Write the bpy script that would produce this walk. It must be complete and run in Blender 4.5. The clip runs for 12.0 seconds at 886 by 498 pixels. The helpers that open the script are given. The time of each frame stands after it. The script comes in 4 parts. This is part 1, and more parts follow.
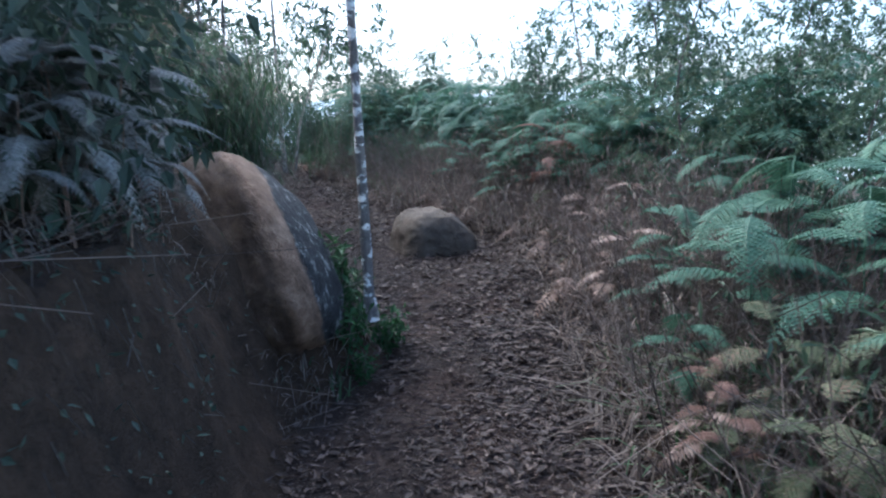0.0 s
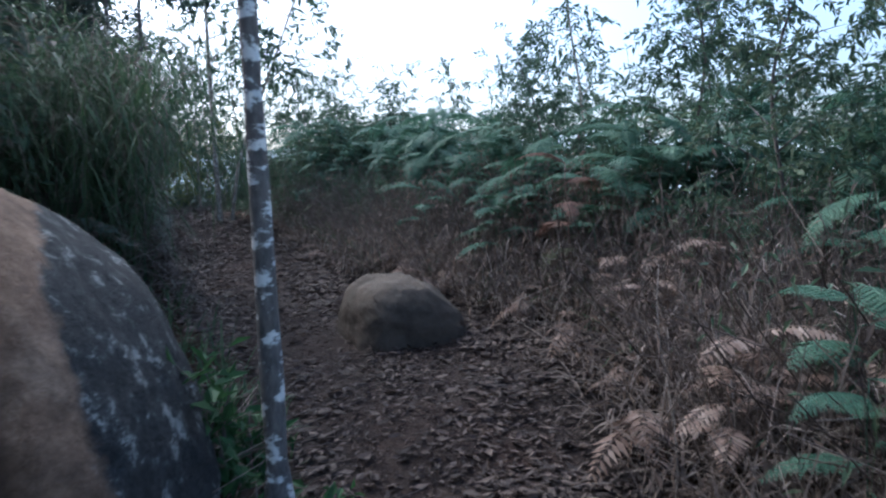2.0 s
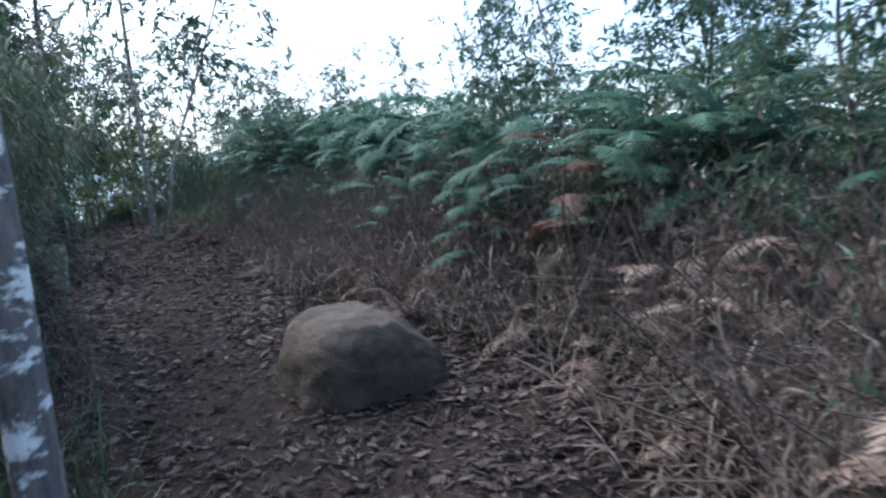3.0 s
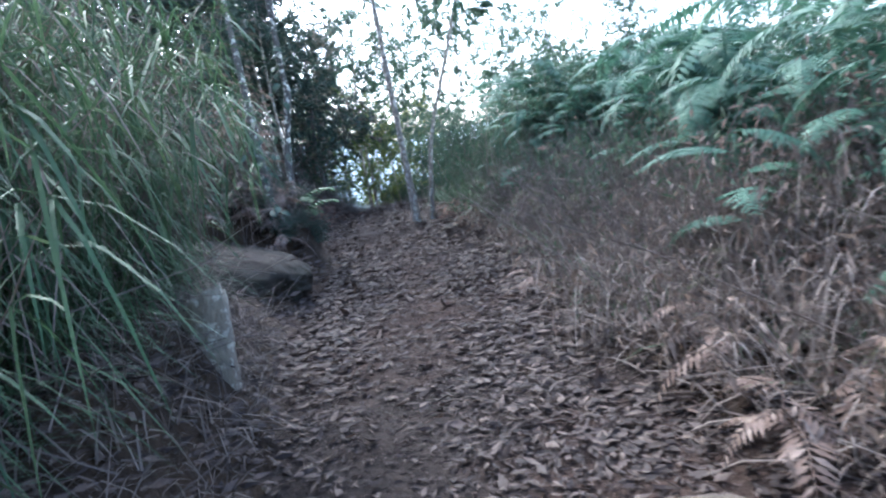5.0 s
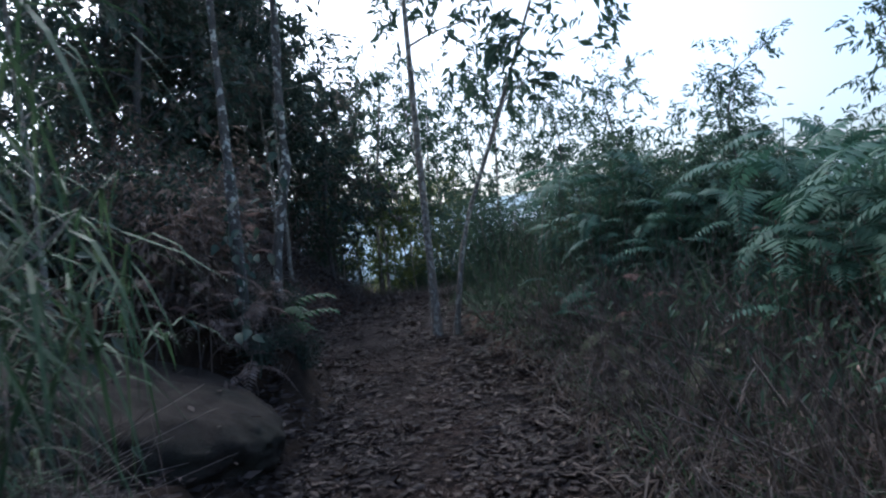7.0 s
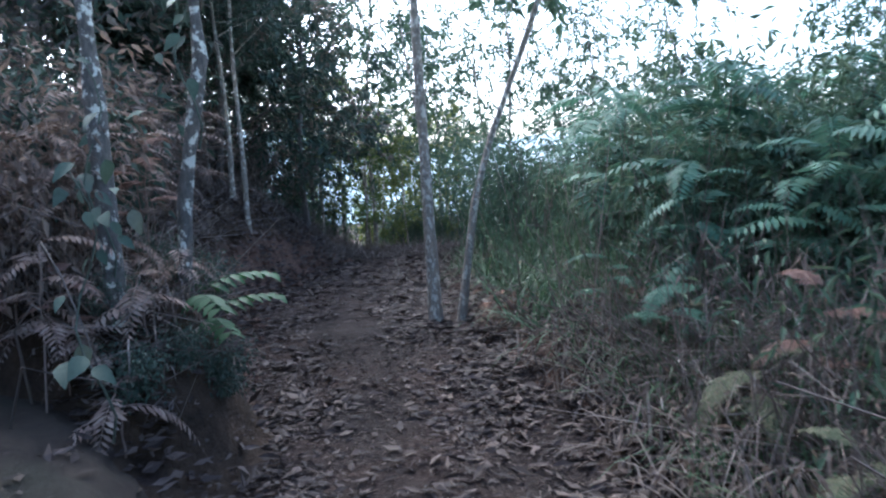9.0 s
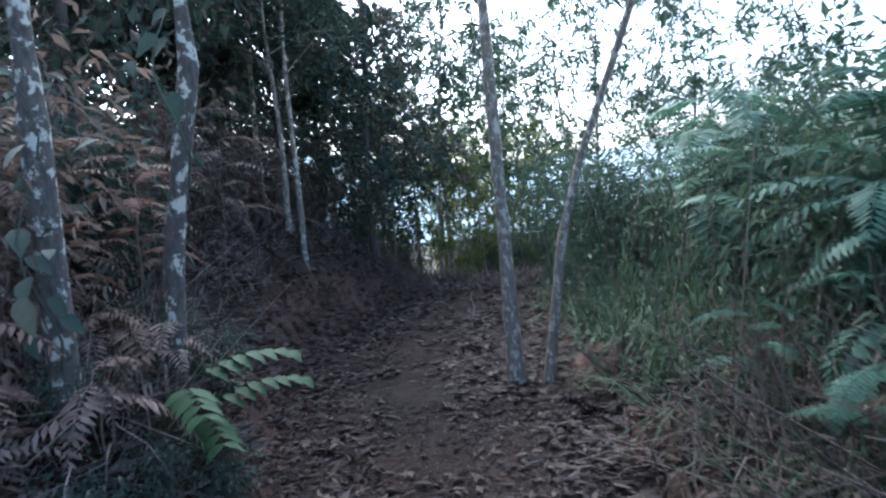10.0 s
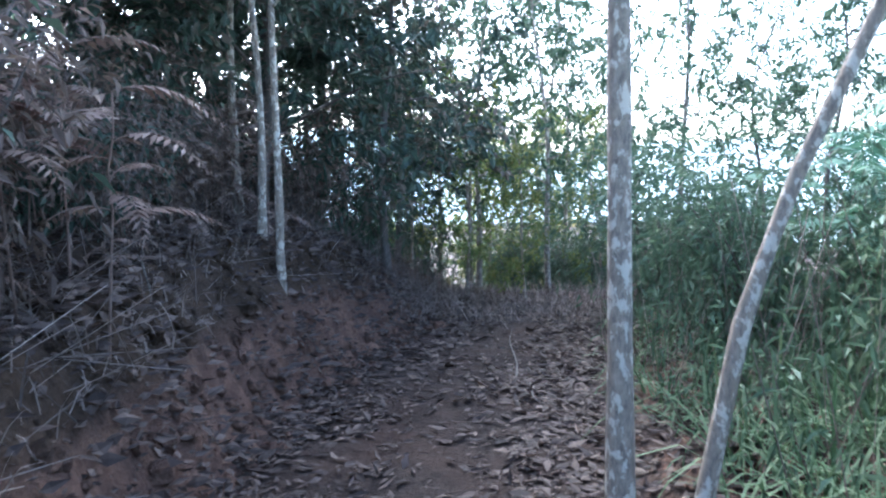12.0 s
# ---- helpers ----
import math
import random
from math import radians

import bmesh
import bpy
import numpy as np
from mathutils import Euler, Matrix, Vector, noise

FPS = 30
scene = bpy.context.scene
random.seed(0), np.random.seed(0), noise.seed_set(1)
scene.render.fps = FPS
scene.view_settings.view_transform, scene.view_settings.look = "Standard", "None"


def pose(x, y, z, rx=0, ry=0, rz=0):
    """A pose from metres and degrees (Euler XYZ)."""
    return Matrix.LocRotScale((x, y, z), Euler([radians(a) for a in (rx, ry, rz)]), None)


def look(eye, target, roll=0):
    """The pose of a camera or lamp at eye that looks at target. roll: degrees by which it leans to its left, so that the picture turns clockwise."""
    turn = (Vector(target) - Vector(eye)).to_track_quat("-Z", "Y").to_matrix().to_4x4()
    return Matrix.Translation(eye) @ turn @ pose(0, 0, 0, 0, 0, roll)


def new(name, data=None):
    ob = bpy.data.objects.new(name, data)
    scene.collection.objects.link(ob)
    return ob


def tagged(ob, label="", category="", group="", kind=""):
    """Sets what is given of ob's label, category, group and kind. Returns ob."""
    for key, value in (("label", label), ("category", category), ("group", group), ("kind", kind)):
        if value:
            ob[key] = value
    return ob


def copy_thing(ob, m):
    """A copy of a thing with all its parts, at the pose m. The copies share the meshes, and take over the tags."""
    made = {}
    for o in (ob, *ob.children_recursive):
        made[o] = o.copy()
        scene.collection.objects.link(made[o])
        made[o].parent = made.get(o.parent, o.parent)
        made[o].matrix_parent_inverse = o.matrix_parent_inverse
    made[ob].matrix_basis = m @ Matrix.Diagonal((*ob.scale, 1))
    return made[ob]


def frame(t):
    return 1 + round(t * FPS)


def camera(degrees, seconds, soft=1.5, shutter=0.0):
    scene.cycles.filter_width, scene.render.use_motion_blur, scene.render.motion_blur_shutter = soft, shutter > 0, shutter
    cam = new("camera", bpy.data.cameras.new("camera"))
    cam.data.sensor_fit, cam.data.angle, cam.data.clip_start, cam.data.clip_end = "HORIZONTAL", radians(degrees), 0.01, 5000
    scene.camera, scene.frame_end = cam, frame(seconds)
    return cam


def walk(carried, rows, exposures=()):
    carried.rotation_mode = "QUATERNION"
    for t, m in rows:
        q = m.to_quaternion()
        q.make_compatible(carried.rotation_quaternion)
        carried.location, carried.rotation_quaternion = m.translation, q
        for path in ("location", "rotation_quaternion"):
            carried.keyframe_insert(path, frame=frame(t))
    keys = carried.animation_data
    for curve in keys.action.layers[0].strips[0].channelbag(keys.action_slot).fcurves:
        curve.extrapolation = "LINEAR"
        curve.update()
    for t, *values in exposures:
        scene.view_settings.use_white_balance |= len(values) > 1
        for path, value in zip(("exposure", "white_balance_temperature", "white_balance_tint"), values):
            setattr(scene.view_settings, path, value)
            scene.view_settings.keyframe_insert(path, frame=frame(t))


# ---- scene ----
# ---- the camera and its walk ----
cam = camera(64.3, 12.0, soft=2.2, shutter=0.3)
PATH = [
    (0, (-0.049, -1.528, 1.51), (0.012, 0.451, 1.226), -2.8),
    (0.5, (-0.019, -0.89, 1.447), (0.033, 1.082, 1.12), -2.6),
    (0.9, (-0.041, -0.419, 1.455), (0.012, 1.56, 1.175), -1.8),
    (1, (-0.056, -0.327, 1.45), (0.004, 1.659, 1.218), -2.0),
    (1.5, (-0.056, 0.24, 1.439), (0.075, 2.228, 1.267), -2.2),
    (2, (-0.052, 0.827, 1.448), (0.129, 2.813, 1.294), -2.6),
    (2.5, (-0.006, 1.391, 1.504), (0.339, 3.354, 1.333), -3.8),
    (2.7, (0.056, 1.623, 1.503), (0.412, 3.583, 1.321), -5.3),
    (4.3, (0.057, 3.85, 1.558), (-0.258, 5.817, 1.373), -7.9),
    (4.5, (0.001, 4.085, 1.606), (-0.383, 6.039, 1.423), -8.1),
    (5, (-0.069, 4.578, 1.639), (-0.584, 6.502, 1.452), -11.4),
    (5.5, (-0.322, 5.091, 1.77), (-1.16, 6.896, 1.573), -8.9),
    (6, (-0.464, 5.544, 1.939), (-1.126, 7.422, 1.76), -6.1),
    (6.5, (-0.559, 6.08, 2.048), (-1.144, 7.992, 2.071), -6.4),
    (7, (-0.742, 6.592, 2.092), (-1.257, 8.524, 2.099), -6.0),
    (7.5, (-0.8, 7.117, 2.109), (-1.295, 9.054, 2.047), -5.5),
    (7.7, (-0.835, 7.322, 2.137), (-1.326, 9.256, 1.996), -5.5),
    (9.3, (-1.527, 9.102, 2.218), (-2.041, 11.029, 2.059), -3.6),
    (9.5, (-1.567, 9.296, 2.25), (-2.13, 11.209, 2.091), -4.5),
    (10, (-1.671, 9.849, 2.298), (-2.393, 11.712, 2.208), -5.4),
    (10.5, (-1.89, 10.449, 2.349), (-2.643, 12.299, 2.255), -5.5),
    (11, (-2.062, 10.979, 2.385), (-2.817, 12.828, 2.279), -4.8),
    (11.5, (-2.399, 11.522, 2.463), (-3.16, 13.367, 2.338), -1.6),
    (12, (-2.629, 11.947, 2.54), (-3.396, 13.788, 2.401), -1.0),
]
EXPOSURES = [(t, stops, 5050, 6) for t, stops in ((0.0, 2.15), (0.5, 2.57), (1.0, 2.42), (1.5, 1.4), (2.0, 1.5), (2.5, 1.68), (4.3, 2.4), (5.0, 2.95), (5.5, 3.45), (6.0, 3.12), (6.5, 1.55), (7.0, 1.15), (7.5, 2.1), (9.5, 2.55), (10.0, 2.4), (10.5, 2.85), (11.5, 3.3), (12.0, 3.45))]
walk(cam, [(t, look(eye, target, roll)) for t, eye, target, roll in PATH], EXPOSURES)

# ---- world and sun: a bright hazy sky, the sun veiled ahead over the bank ----
SUN_UP, SUN_TURN = radians(46), radians(-42)
world = bpy.data.worlds.new("sky")
scene.world = world
world.use_nodes = True
sky = world.node_tree.nodes.new("ShaderNodeTexSky")
sky.sky_type, sky.sun_disc = "NISHITA", False
sky.sun_elevation, sky.sun_rotation = SUN_UP, SUN_TURN
sky.air_density, sky.dust_density, sky.ozone_density = 1.0, 6.0, 1.2
backg = world.node_tree.nodes["Background"]
world.node_tree.links.new(sky.outputs[0], backg.inputs[0])
backg.inputs[1].default_value = 0.14
sun_data = bpy.data.lights.new("sun", "SUN")
sun_data.energy, sun_data.angle, sun_data.color = 1.2, radians(60), (1.0, 0.93, 0.84)
sun = new("sun", sun_data)
# the lamp shines from the side of the sky where the sky's own sun stands
sun_dir = Vector((math.sin(SUN_TURN) * math.cos(SUN_UP), math.cos(SUN_TURN) * math.cos(SUN_UP), math.sin(SUN_UP)))
sun.matrix_world = look(sun_dir * 100, (0, 0, 0))


# ---- materials ----
def nodes_of(name):
    m = bpy.data.materials.new(name)
    m.use_nodes = True
    nt = m.node_tree
    return m, nt, nt.nodes["Principled BSDF"]


def node(nt, kind, **sets):
    n = nt.nodes.new(kind)
    for key, value in sets.items():
        n.inputs[key.replace("_", " ")].default_value = value
    return n


def ramp(nt, fac, stops):
    r = nt.nodes.new("ShaderNodeValToRGB")
    while len(r.color_ramp.elements) < len(stops):
        r.color_ramp.elements.new(0.5)
    for e, (p, c) in zip(r.color_ramp.elements, stops):
        e.position, e.color = p, (*c, 1)
    nt.links.new(fac, r.inputs[0])
    return r.outputs[0]


def mix(nt, fac, a, b, blend="MIX"):
    m = nt.nodes.new("ShaderNodeMix")
    m.data_type, m.blend_type = "RGBA", blend
    for sock, v in ((m.inputs[0], fac), (m.inputs[6], a), (m.inputs[7], b)):
        if hasattr(v, "is_linked"):
            nt.links.new(v, sock)
        elif isinstance(v, tuple):
            sock.default_value = (*v, 1)
        else:
            sock.default_value = v
    return m.outputs[2]


def noise_tex(nt, scale, detail=4, rough=0.6, coords=None):
    n = node(nt, "ShaderNodeTexNoise", Scale=scale, Detail=detail, Roughness=rough)
    if coords:
        nt.links.new(coords, n.inputs["Vector"])
    return n.outputs[0]


def object_coords(nt):
    return nt.nodes.new("ShaderNodeTexCoord").outputs["Object"]


def bump(nt, bsdf, height, strength, distance):
    b = node(nt, "ShaderNodeBump", Strength=strength, Distance=distance)
    nt.links.new(height, b.inputs["Height"])
    nt.links.new(b.outputs[0], bsdf.inputs["Normal"])


def leaf_material(name, stops, see=0.25, rough=0.62):
    """Leaves: colour drawn leaf by leaf and plant by plant from the stops, some light let through."""
    m, nt, bsdf = nodes_of(name)
    info = nt.nodes.new("ShaderNodeObjectInfo").outputs["Random"]
    isle = nt.nodes.new("ShaderNodeNewGeometry").outputs["Random Per Island"]
    a = nt.nodes.new("ShaderNodeMath")
    a.operation = "MULTIPLY_ADD"
    nt.links.new(isle, a.inputs[0])
    a.inputs[1].default_value = 0.6
    b = nt.nodes.new("ShaderNodeMath")
    b.operation = "MULTIPLY"
    nt.links.new(info, b.inputs[0])
    b.inputs[1].default_value = 0.4
    nt.links.new(b.outputs[0], a.inputs[2])
    col = ramp(nt, a.outputs[0], stops)
    col = mix(nt, 0.35, col, ramp(nt, noise_tex(nt, 60, 3, 0.6, object_coords(nt)), [(0.3, (0.35, 0.35, 0.35)), (0.7, (1, 1, 1))]), "MULTIPLY")
    nt.links.new(col, bsdf.inputs["Base Color"])
    bsdf.inputs["Roughness"].default_value = rough
    bsdf.inputs["Specular IOR Level"].default_value = 0.2
    thin = nt.nodes.new("ShaderNodeBsdfTranslucent")
    nt.links.new(col, thin.inputs[0])
    both = nt.nodes.new("ShaderNodeMixShader")
    both.inputs[0].default_value = see
    nt.links.new(bsdf.outputs[0], both.inputs[1])
    nt.links.new(thin.outputs[0], both.inputs[2])
    nt.links.new(both.outputs[0], nt.nodes["Material Output"].inputs[0])
    return m


def ground_material():
    m, nt, bsdf = nodes_of("soil")
    co = nt.nodes.new("ShaderNodeNewGeometry").outputs["Position"]
    big, mid, fine = noise_tex(nt, 0.7, 5, 0.6, co), noise_tex(nt, 6, 6, 0.7, co), noise_tex(nt, 45, 5, 0.7, co)
    col = ramp(nt, mid, [(0.25, (0.018, 0.012, 0.01)), (0.5, (0.034, 0.024, 0.019)), (0.75, (0.06, 0.043, 0.034))])
    red = ramp(nt, mid, [(0.25, (0.026, 0.016, 0.012)), (0.75, (0.07, 0.043, 0.031))])
    col = mix(nt, ramp(nt, big, [(0.45, (0, 0, 0)), (0.62, (1, 1, 1))]), col, red)
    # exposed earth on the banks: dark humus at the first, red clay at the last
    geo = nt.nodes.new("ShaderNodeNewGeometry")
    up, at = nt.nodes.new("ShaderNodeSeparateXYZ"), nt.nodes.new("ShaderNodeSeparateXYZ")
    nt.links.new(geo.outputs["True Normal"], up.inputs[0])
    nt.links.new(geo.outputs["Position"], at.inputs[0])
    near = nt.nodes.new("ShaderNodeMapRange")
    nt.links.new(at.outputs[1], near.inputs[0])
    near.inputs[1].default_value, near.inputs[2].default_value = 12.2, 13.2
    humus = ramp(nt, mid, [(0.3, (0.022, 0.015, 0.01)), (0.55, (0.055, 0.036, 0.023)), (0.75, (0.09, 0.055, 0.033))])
    clay = ramp(nt, mid, [(0.3, (0.06, 0.035, 0.025)), (0.55, (0.13, 0.076, 0.053)), (0.75, (0.21, 0.125, 0.085))])
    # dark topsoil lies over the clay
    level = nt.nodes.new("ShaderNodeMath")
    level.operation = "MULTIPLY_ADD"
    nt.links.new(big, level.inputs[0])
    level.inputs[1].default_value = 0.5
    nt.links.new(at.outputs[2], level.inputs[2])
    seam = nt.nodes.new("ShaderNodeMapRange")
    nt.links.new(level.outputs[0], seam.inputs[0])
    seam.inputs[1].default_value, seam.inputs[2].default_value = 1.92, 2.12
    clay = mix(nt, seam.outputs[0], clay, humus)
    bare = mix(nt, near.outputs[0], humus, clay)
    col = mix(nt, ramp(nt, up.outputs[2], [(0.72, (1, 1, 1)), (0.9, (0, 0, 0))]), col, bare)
    col = mix(nt, 0.6, col, ramp(nt, fine, [(0.3, (0.35, 0.35, 0.35)), (0.65, (1, 1, 1))]), "MULTIPLY")
    nt.links.new(col, bsdf.inputs["Base Color"])
    bsdf.inputs["Roughness"].default_value = 0.95
    bsdf.inputs["Specular IOR Level"].default_value = 0.15
    bump(nt, bsdf, mix(nt, 0.5, mid, fine), 1.0, 0.05)
    return m


def bark_material(name, dark, light, lichen, cover, flatten=1.4, size=17):
    """Mottled bark with pale lichen patches; cover: how much of it they hide."""
    m, nt, bsdf = nodes_of(name)
    co = object_coords(nt)
    stretch = node(nt, "ShaderNodeMapping", Scale=(1, 1, 0.35))
    nt.links.new(co, stretch.inputs[0])
    grain = noise_tex(nt, 55, 5, 0.7, stretch.outputs[0])
    col = ramp(nt, grain, [(0.3, dark), (0.7, light)])
    flat = node(nt, "ShaderNodeMapping", Scale=(1, 1, flatten))
    nt.links.new(co, flat.inputs[0])
    spots = noise_tex(nt, size, 6, 0.62, flat.outputs[0])
    col = mix(nt, ramp(nt, spots, [(1 - cover - 0.015, (0, 0, 0)), (1 - cover + 0.05, (1, 1, 1))]), col, lichen)
    nt.links.new(col, bsdf.inputs["Base Color"])
    bsdf.inputs["Roughness"].default_value = 0.9
    bump(nt, bsdf, grain, 0.7, 0.008)
    return m


def rock_material(name, stops, stain, scale=5.0):
    m, nt, bsdf = nodes_of(name)
    co = object_coords(nt)
    mid, fine, big = noise_tex(nt, scale, 6, 0.65, co), noise_tex(nt, 70, 4, 0.7, co), noise_tex(nt, 2.2, 4, 0.6, co)
    col = ramp(nt, mid, stops)
    col = mix(nt, ramp(nt, big, [(0.5, (0, 0, 0)), (0.68, (1, 1, 1))]), col, stain)
    col = mix(nt, 0.5, col, ramp(nt, fine, [(0.3, (0.5, 0.5, 0.5)), (0.65, (1, 1, 1))]), "MULTIPLY")
    nt.links.new(col, bsdf.inputs["Base Color"])
    bsdf.inputs["Roughness"].default_value = 0.9
    bsdf.inputs["Specular IOR Level"].default_value = 0.2
    bump(nt, bsdf, mix(nt, 0.4, mid, fine), 0.9, 0.04)
    return m


def boulder_material():
    """Brown granite: a tan strip along the ridge, black crust with pale lichen flecks past it (in the boulder's own coordinates)."""
    m, nt, bsdf = nodes_of("boulder_stone")
    co = object_coords(nt)
    mid, fine = noise_tex(nt, 7, 6, 0.65, co), noise_tex(nt, 60, 5, 0.7, co)
    across = nt.nodes.new("ShaderNodeVectorMath")
    across.operation = "DOT_PRODUCT"
    nt.links.new(co, across.inputs[0])
    across.inputs[1].default_value = (1.0, 0.5, 0.0)
    shift = nt.nodes.new("ShaderNodeMath")
    shift.operation = "ADD"
    nt.links.new(across.outputs["Value"], shift.inputs[0])
    shift.inputs[1].default_value = 0.5
    wob = nt.nodes.new("ShaderNodeMath")
    wob.operation = "MULTIPLY_ADD"
    nt.links.new(noise_tex(nt, 5, 4, 0.6, co), wob.inputs[0])
    wob.inputs[1].default_value = 0.16
    nt.links.new(shift.outputs[0], wob.inputs[2])
    brown = ramp(nt, mid, [(0.34, (0.042, 0.027, 0.018)), (0.52, (0.076, 0.049, 0.032)), (0.68, (0.12, 0.08, 0.053))])
    tan = ramp(nt, mid, [(0.34, (0.11, 0.069, 0.044)), (0.5, (0.2, 0.128, 0.082)), (0.66, (0.32, 0.215, 0.145))])
    black = ramp(nt, noise_tex(nt, 9, 8, 0.78, co), [(0.45, (0.022, 0.022, 0.022)), (0.56, (0.05, 0.05, 0.048)), (0.61, (0.24, 0.24, 0.225))])
    col = mix(nt, ramp(nt, wob.outputs[0], [(BOULDER_TAN, (0, 0, 0)), (BOULDER_TAN + 0.09, (1, 1, 1))]), brown, tan)
    col = mix(nt, ramp(nt, wob.outputs[0], [(BOULDER_BLACK, (0, 0, 0)), (BOULDER_BLACK + 0.03, (1, 1, 1))]), col, black)
    col = mix(nt, 0.5, col, ramp(nt, fine, [(0.3, (0.5, 0.5, 0.5)), (0.65, (1, 1, 1))]), "MULTIPLY")
    nt.links.new(col, bsdf.inputs["Base Color"])
    bsdf.inputs["Roughness"].default_value = 0.9
    bsdf.inputs["Specular IOR Level"].default_value = 0.2
    bump(nt, bsdf, mix(nt, 0.5, mid, fine), 0.9, 0.04)
    return m


def painted_haze_material():
    m, nt, bsdf = nodes_of("painted_far_haze")
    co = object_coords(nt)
    # distance haze is put into the colour: pale tones, plus emission
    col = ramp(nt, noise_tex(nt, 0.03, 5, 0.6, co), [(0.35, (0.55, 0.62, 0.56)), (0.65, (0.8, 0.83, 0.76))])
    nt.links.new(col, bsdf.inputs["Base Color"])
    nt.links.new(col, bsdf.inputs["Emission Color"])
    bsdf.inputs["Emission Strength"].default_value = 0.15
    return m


BOULDER_TAN, BOULDER_BLACK = 0.54, 0.75
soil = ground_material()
boulder_stone = boulder_material()
trail_stone = rock_material("trail_stone", [(0.3, (0.065, 0.05, 0.037)), (0.7, (0.135, 0.105, 0.078))], (0.085, 0.066, 0.05))
mossy_stone = rock_material("mossy_stone", [(0.3, (0.022, 0.016, 0.012)), (0.7, (0.062, 0.047, 0.034))], (0.03, 0.027, 0.018))
bark_spotted = bark_material("bark_spotted", (0.035, 0.03, 0.026), (0.12, 0.1, 0.082), (0.46, 0.43, 0.36), 0.45, 0.9, 19)
bark_ringed = bark_material("bark_ringed", (0.045, 0.04, 0.036), (0.16, 0.14, 0.125), (0.6, 0.585, 0.55), 0.46, 1.5, 13)
bark_grey = bark_material("bark_grey", (0.085, 0.068, 0.052), (0.26, 0.21, 0.16), (0.38, 0.34, 0.275), 0.47, 0.6, 24)
bark_dark = bark_material("bark_dark", (0.04, 0.034, 0.028), (0.12, 0.1, 0.085), (0.25, 0.25, 0.23), 0.3)
stump_wood = bark_material("stump_wood", (0.11, 0.09, 0.066), (0.26, 0.215, 0.16), (0.38, 0.35, 0.28), 0.45)
GREENS = [(0.0, (0.04, 0.066, 0.042)), (0.4, (0.063, 0.1, 0.06)), (0.75, (0.09, 0.13, 0.078)), (1.0, (0.14, 0.165, 0.095))]
DEEP = [(0.0, (0.03, 0.045, 0.034)), (0.45, (0.055, 0.08, 0.055)), (0.7, (0.085, 0.105, 0.075)), (0.85, (0.12, 0.1, 0.075)), (1.0, (0.2, 0.16, 0.12))]
leaf_green = leaf_material("leaf_green", GREENS, 0.3)
leaf_deep = leaf_material("leaf_deep", DEEP, 0.22)
leaf_yellow = leaf_material("leaf_yellow", [(0.0, (0.06, 0.1, 0.03)), (0.5, (0.14, 0.17, 0.05)), (1.0, (0.3, 0.25, 0.08))], 0.4)
leaf_bright = leaf_material("leaf_bright", [(0.0, (0.024, 0.062, 0.024)), (1.0, (0.048, 0.1, 0.036))], 0.3)
fern_green = leaf_material("fern_green", [(0.0, (0.04, 0.088, 0.058)), (0.5, (0.07, 0.14, 0.088)), (1.0, (0.115, 0.185, 0.115))], 0.3)
fern_olive = leaf_material("fern_olive", [(0.0, (0.06, 0.08, 0.04)), (0.5, (0.11, 0.12, 0.065)), (0.8, (0.17, 0.14, 0.085)), (1.0, (0.22, 0.13, 0.09))], 0.3, 0.7)
fern_dry = leaf_material("fern_dry", [(0.0, (0.1, 0.062, 0.045)), (0.5, (0.19, 0.13, 0.1)), (1.0, (0.34, 0.26, 0.21))], 0.25, 0.8)
fern_silver = leaf_material("fern_silver", [(0.0, (0.1, 0.1, 0.09)), (0.5, (0.2, 0.2, 0.185)), (1.0, (0.36, 0.36, 0.34))], 0.2, 0.7)
fern_rust = leaf_material("fern_rust", [(0.0, (0.12, 0.065, 0.046)), (0.5, (0.17, 0.1, 0.074)), (1.0, (0.24, 0.15, 0.115))], 0.3, 0.8)
grass_dry = leaf_material("grass_dry", [(0.0, (0.045, 0.034, 0.028)), (0.4, (0.112, 0.088, 0.073)), (0.8, (0.21, 0.168, 0.14)), (1.0, (0.4, 0.34, 0.29))], 0.2, 0.8)
grass_green = leaf_material("grass_green", [(0.0, (0.03, 0.056, 0.028)), (0.5, (0.058, 0.1, 0.046)), (0.85, (0.095, 0.13, 0.065)), (1.0, (0.2, 0.175, 0.115))], 0.3)
leaf_dead = leaf_material("leaf_dead", [(0.0, (0.06, 0.043, 0.034)), (0.5, (0.15, 0.112, 0.088)), (1.0, (0.27, 0.2, 0.155))], 0.25, 0.8)
litter = leaf_material("litter", [(0.0, (0.018, 0.012, 0.01)), (0.4, (0.05, 0.035, 0.028)), (0.75, (0.12, 0.086, 0.068)), (0.9, (0.24, 0.185, 0.15)), (1.0, (0.4, 0.33, 0.28))], 0.1, 0.7)
painted_far_haze = painted_haze_material()


# ---- mesh helpers ----
def mesh_of(name, parts, smooth=False):
    """One mesh out of (verts, faces, material) pieces."""
    verts, faces, index, mats, base = [], [], [], [], 0
    for v, f, mat in parts:
        if mat not in mats:
            mats.append(mat)
        v = np.asarray(v, float)
        verts.append(v)
        f = np.asarray(f) + base
        faces.extend(f.tolist())
        index.extend([mats.index(mat)] * len(f))
        base += len(v)
    me = bpy.data.meshes.new(name)
    me.from_pydata(np.concatenate(verts).tolist(), [], faces)
    for m in mats:
        me.materials.append(m)
    if len(mats) > 1:
        me.polygons.foreach_set("material_index", index)
    if smooth:
        me.polygons.foreach_set("use_smooth", [True] * len(me.polygons))
    me.update()
    return me


def thing(name, label, category, m, group=""):
    e = new(name)
    e.empty_display_size = 0.1
    e.matrix_world = m
    return tagged(e, label, category, group)


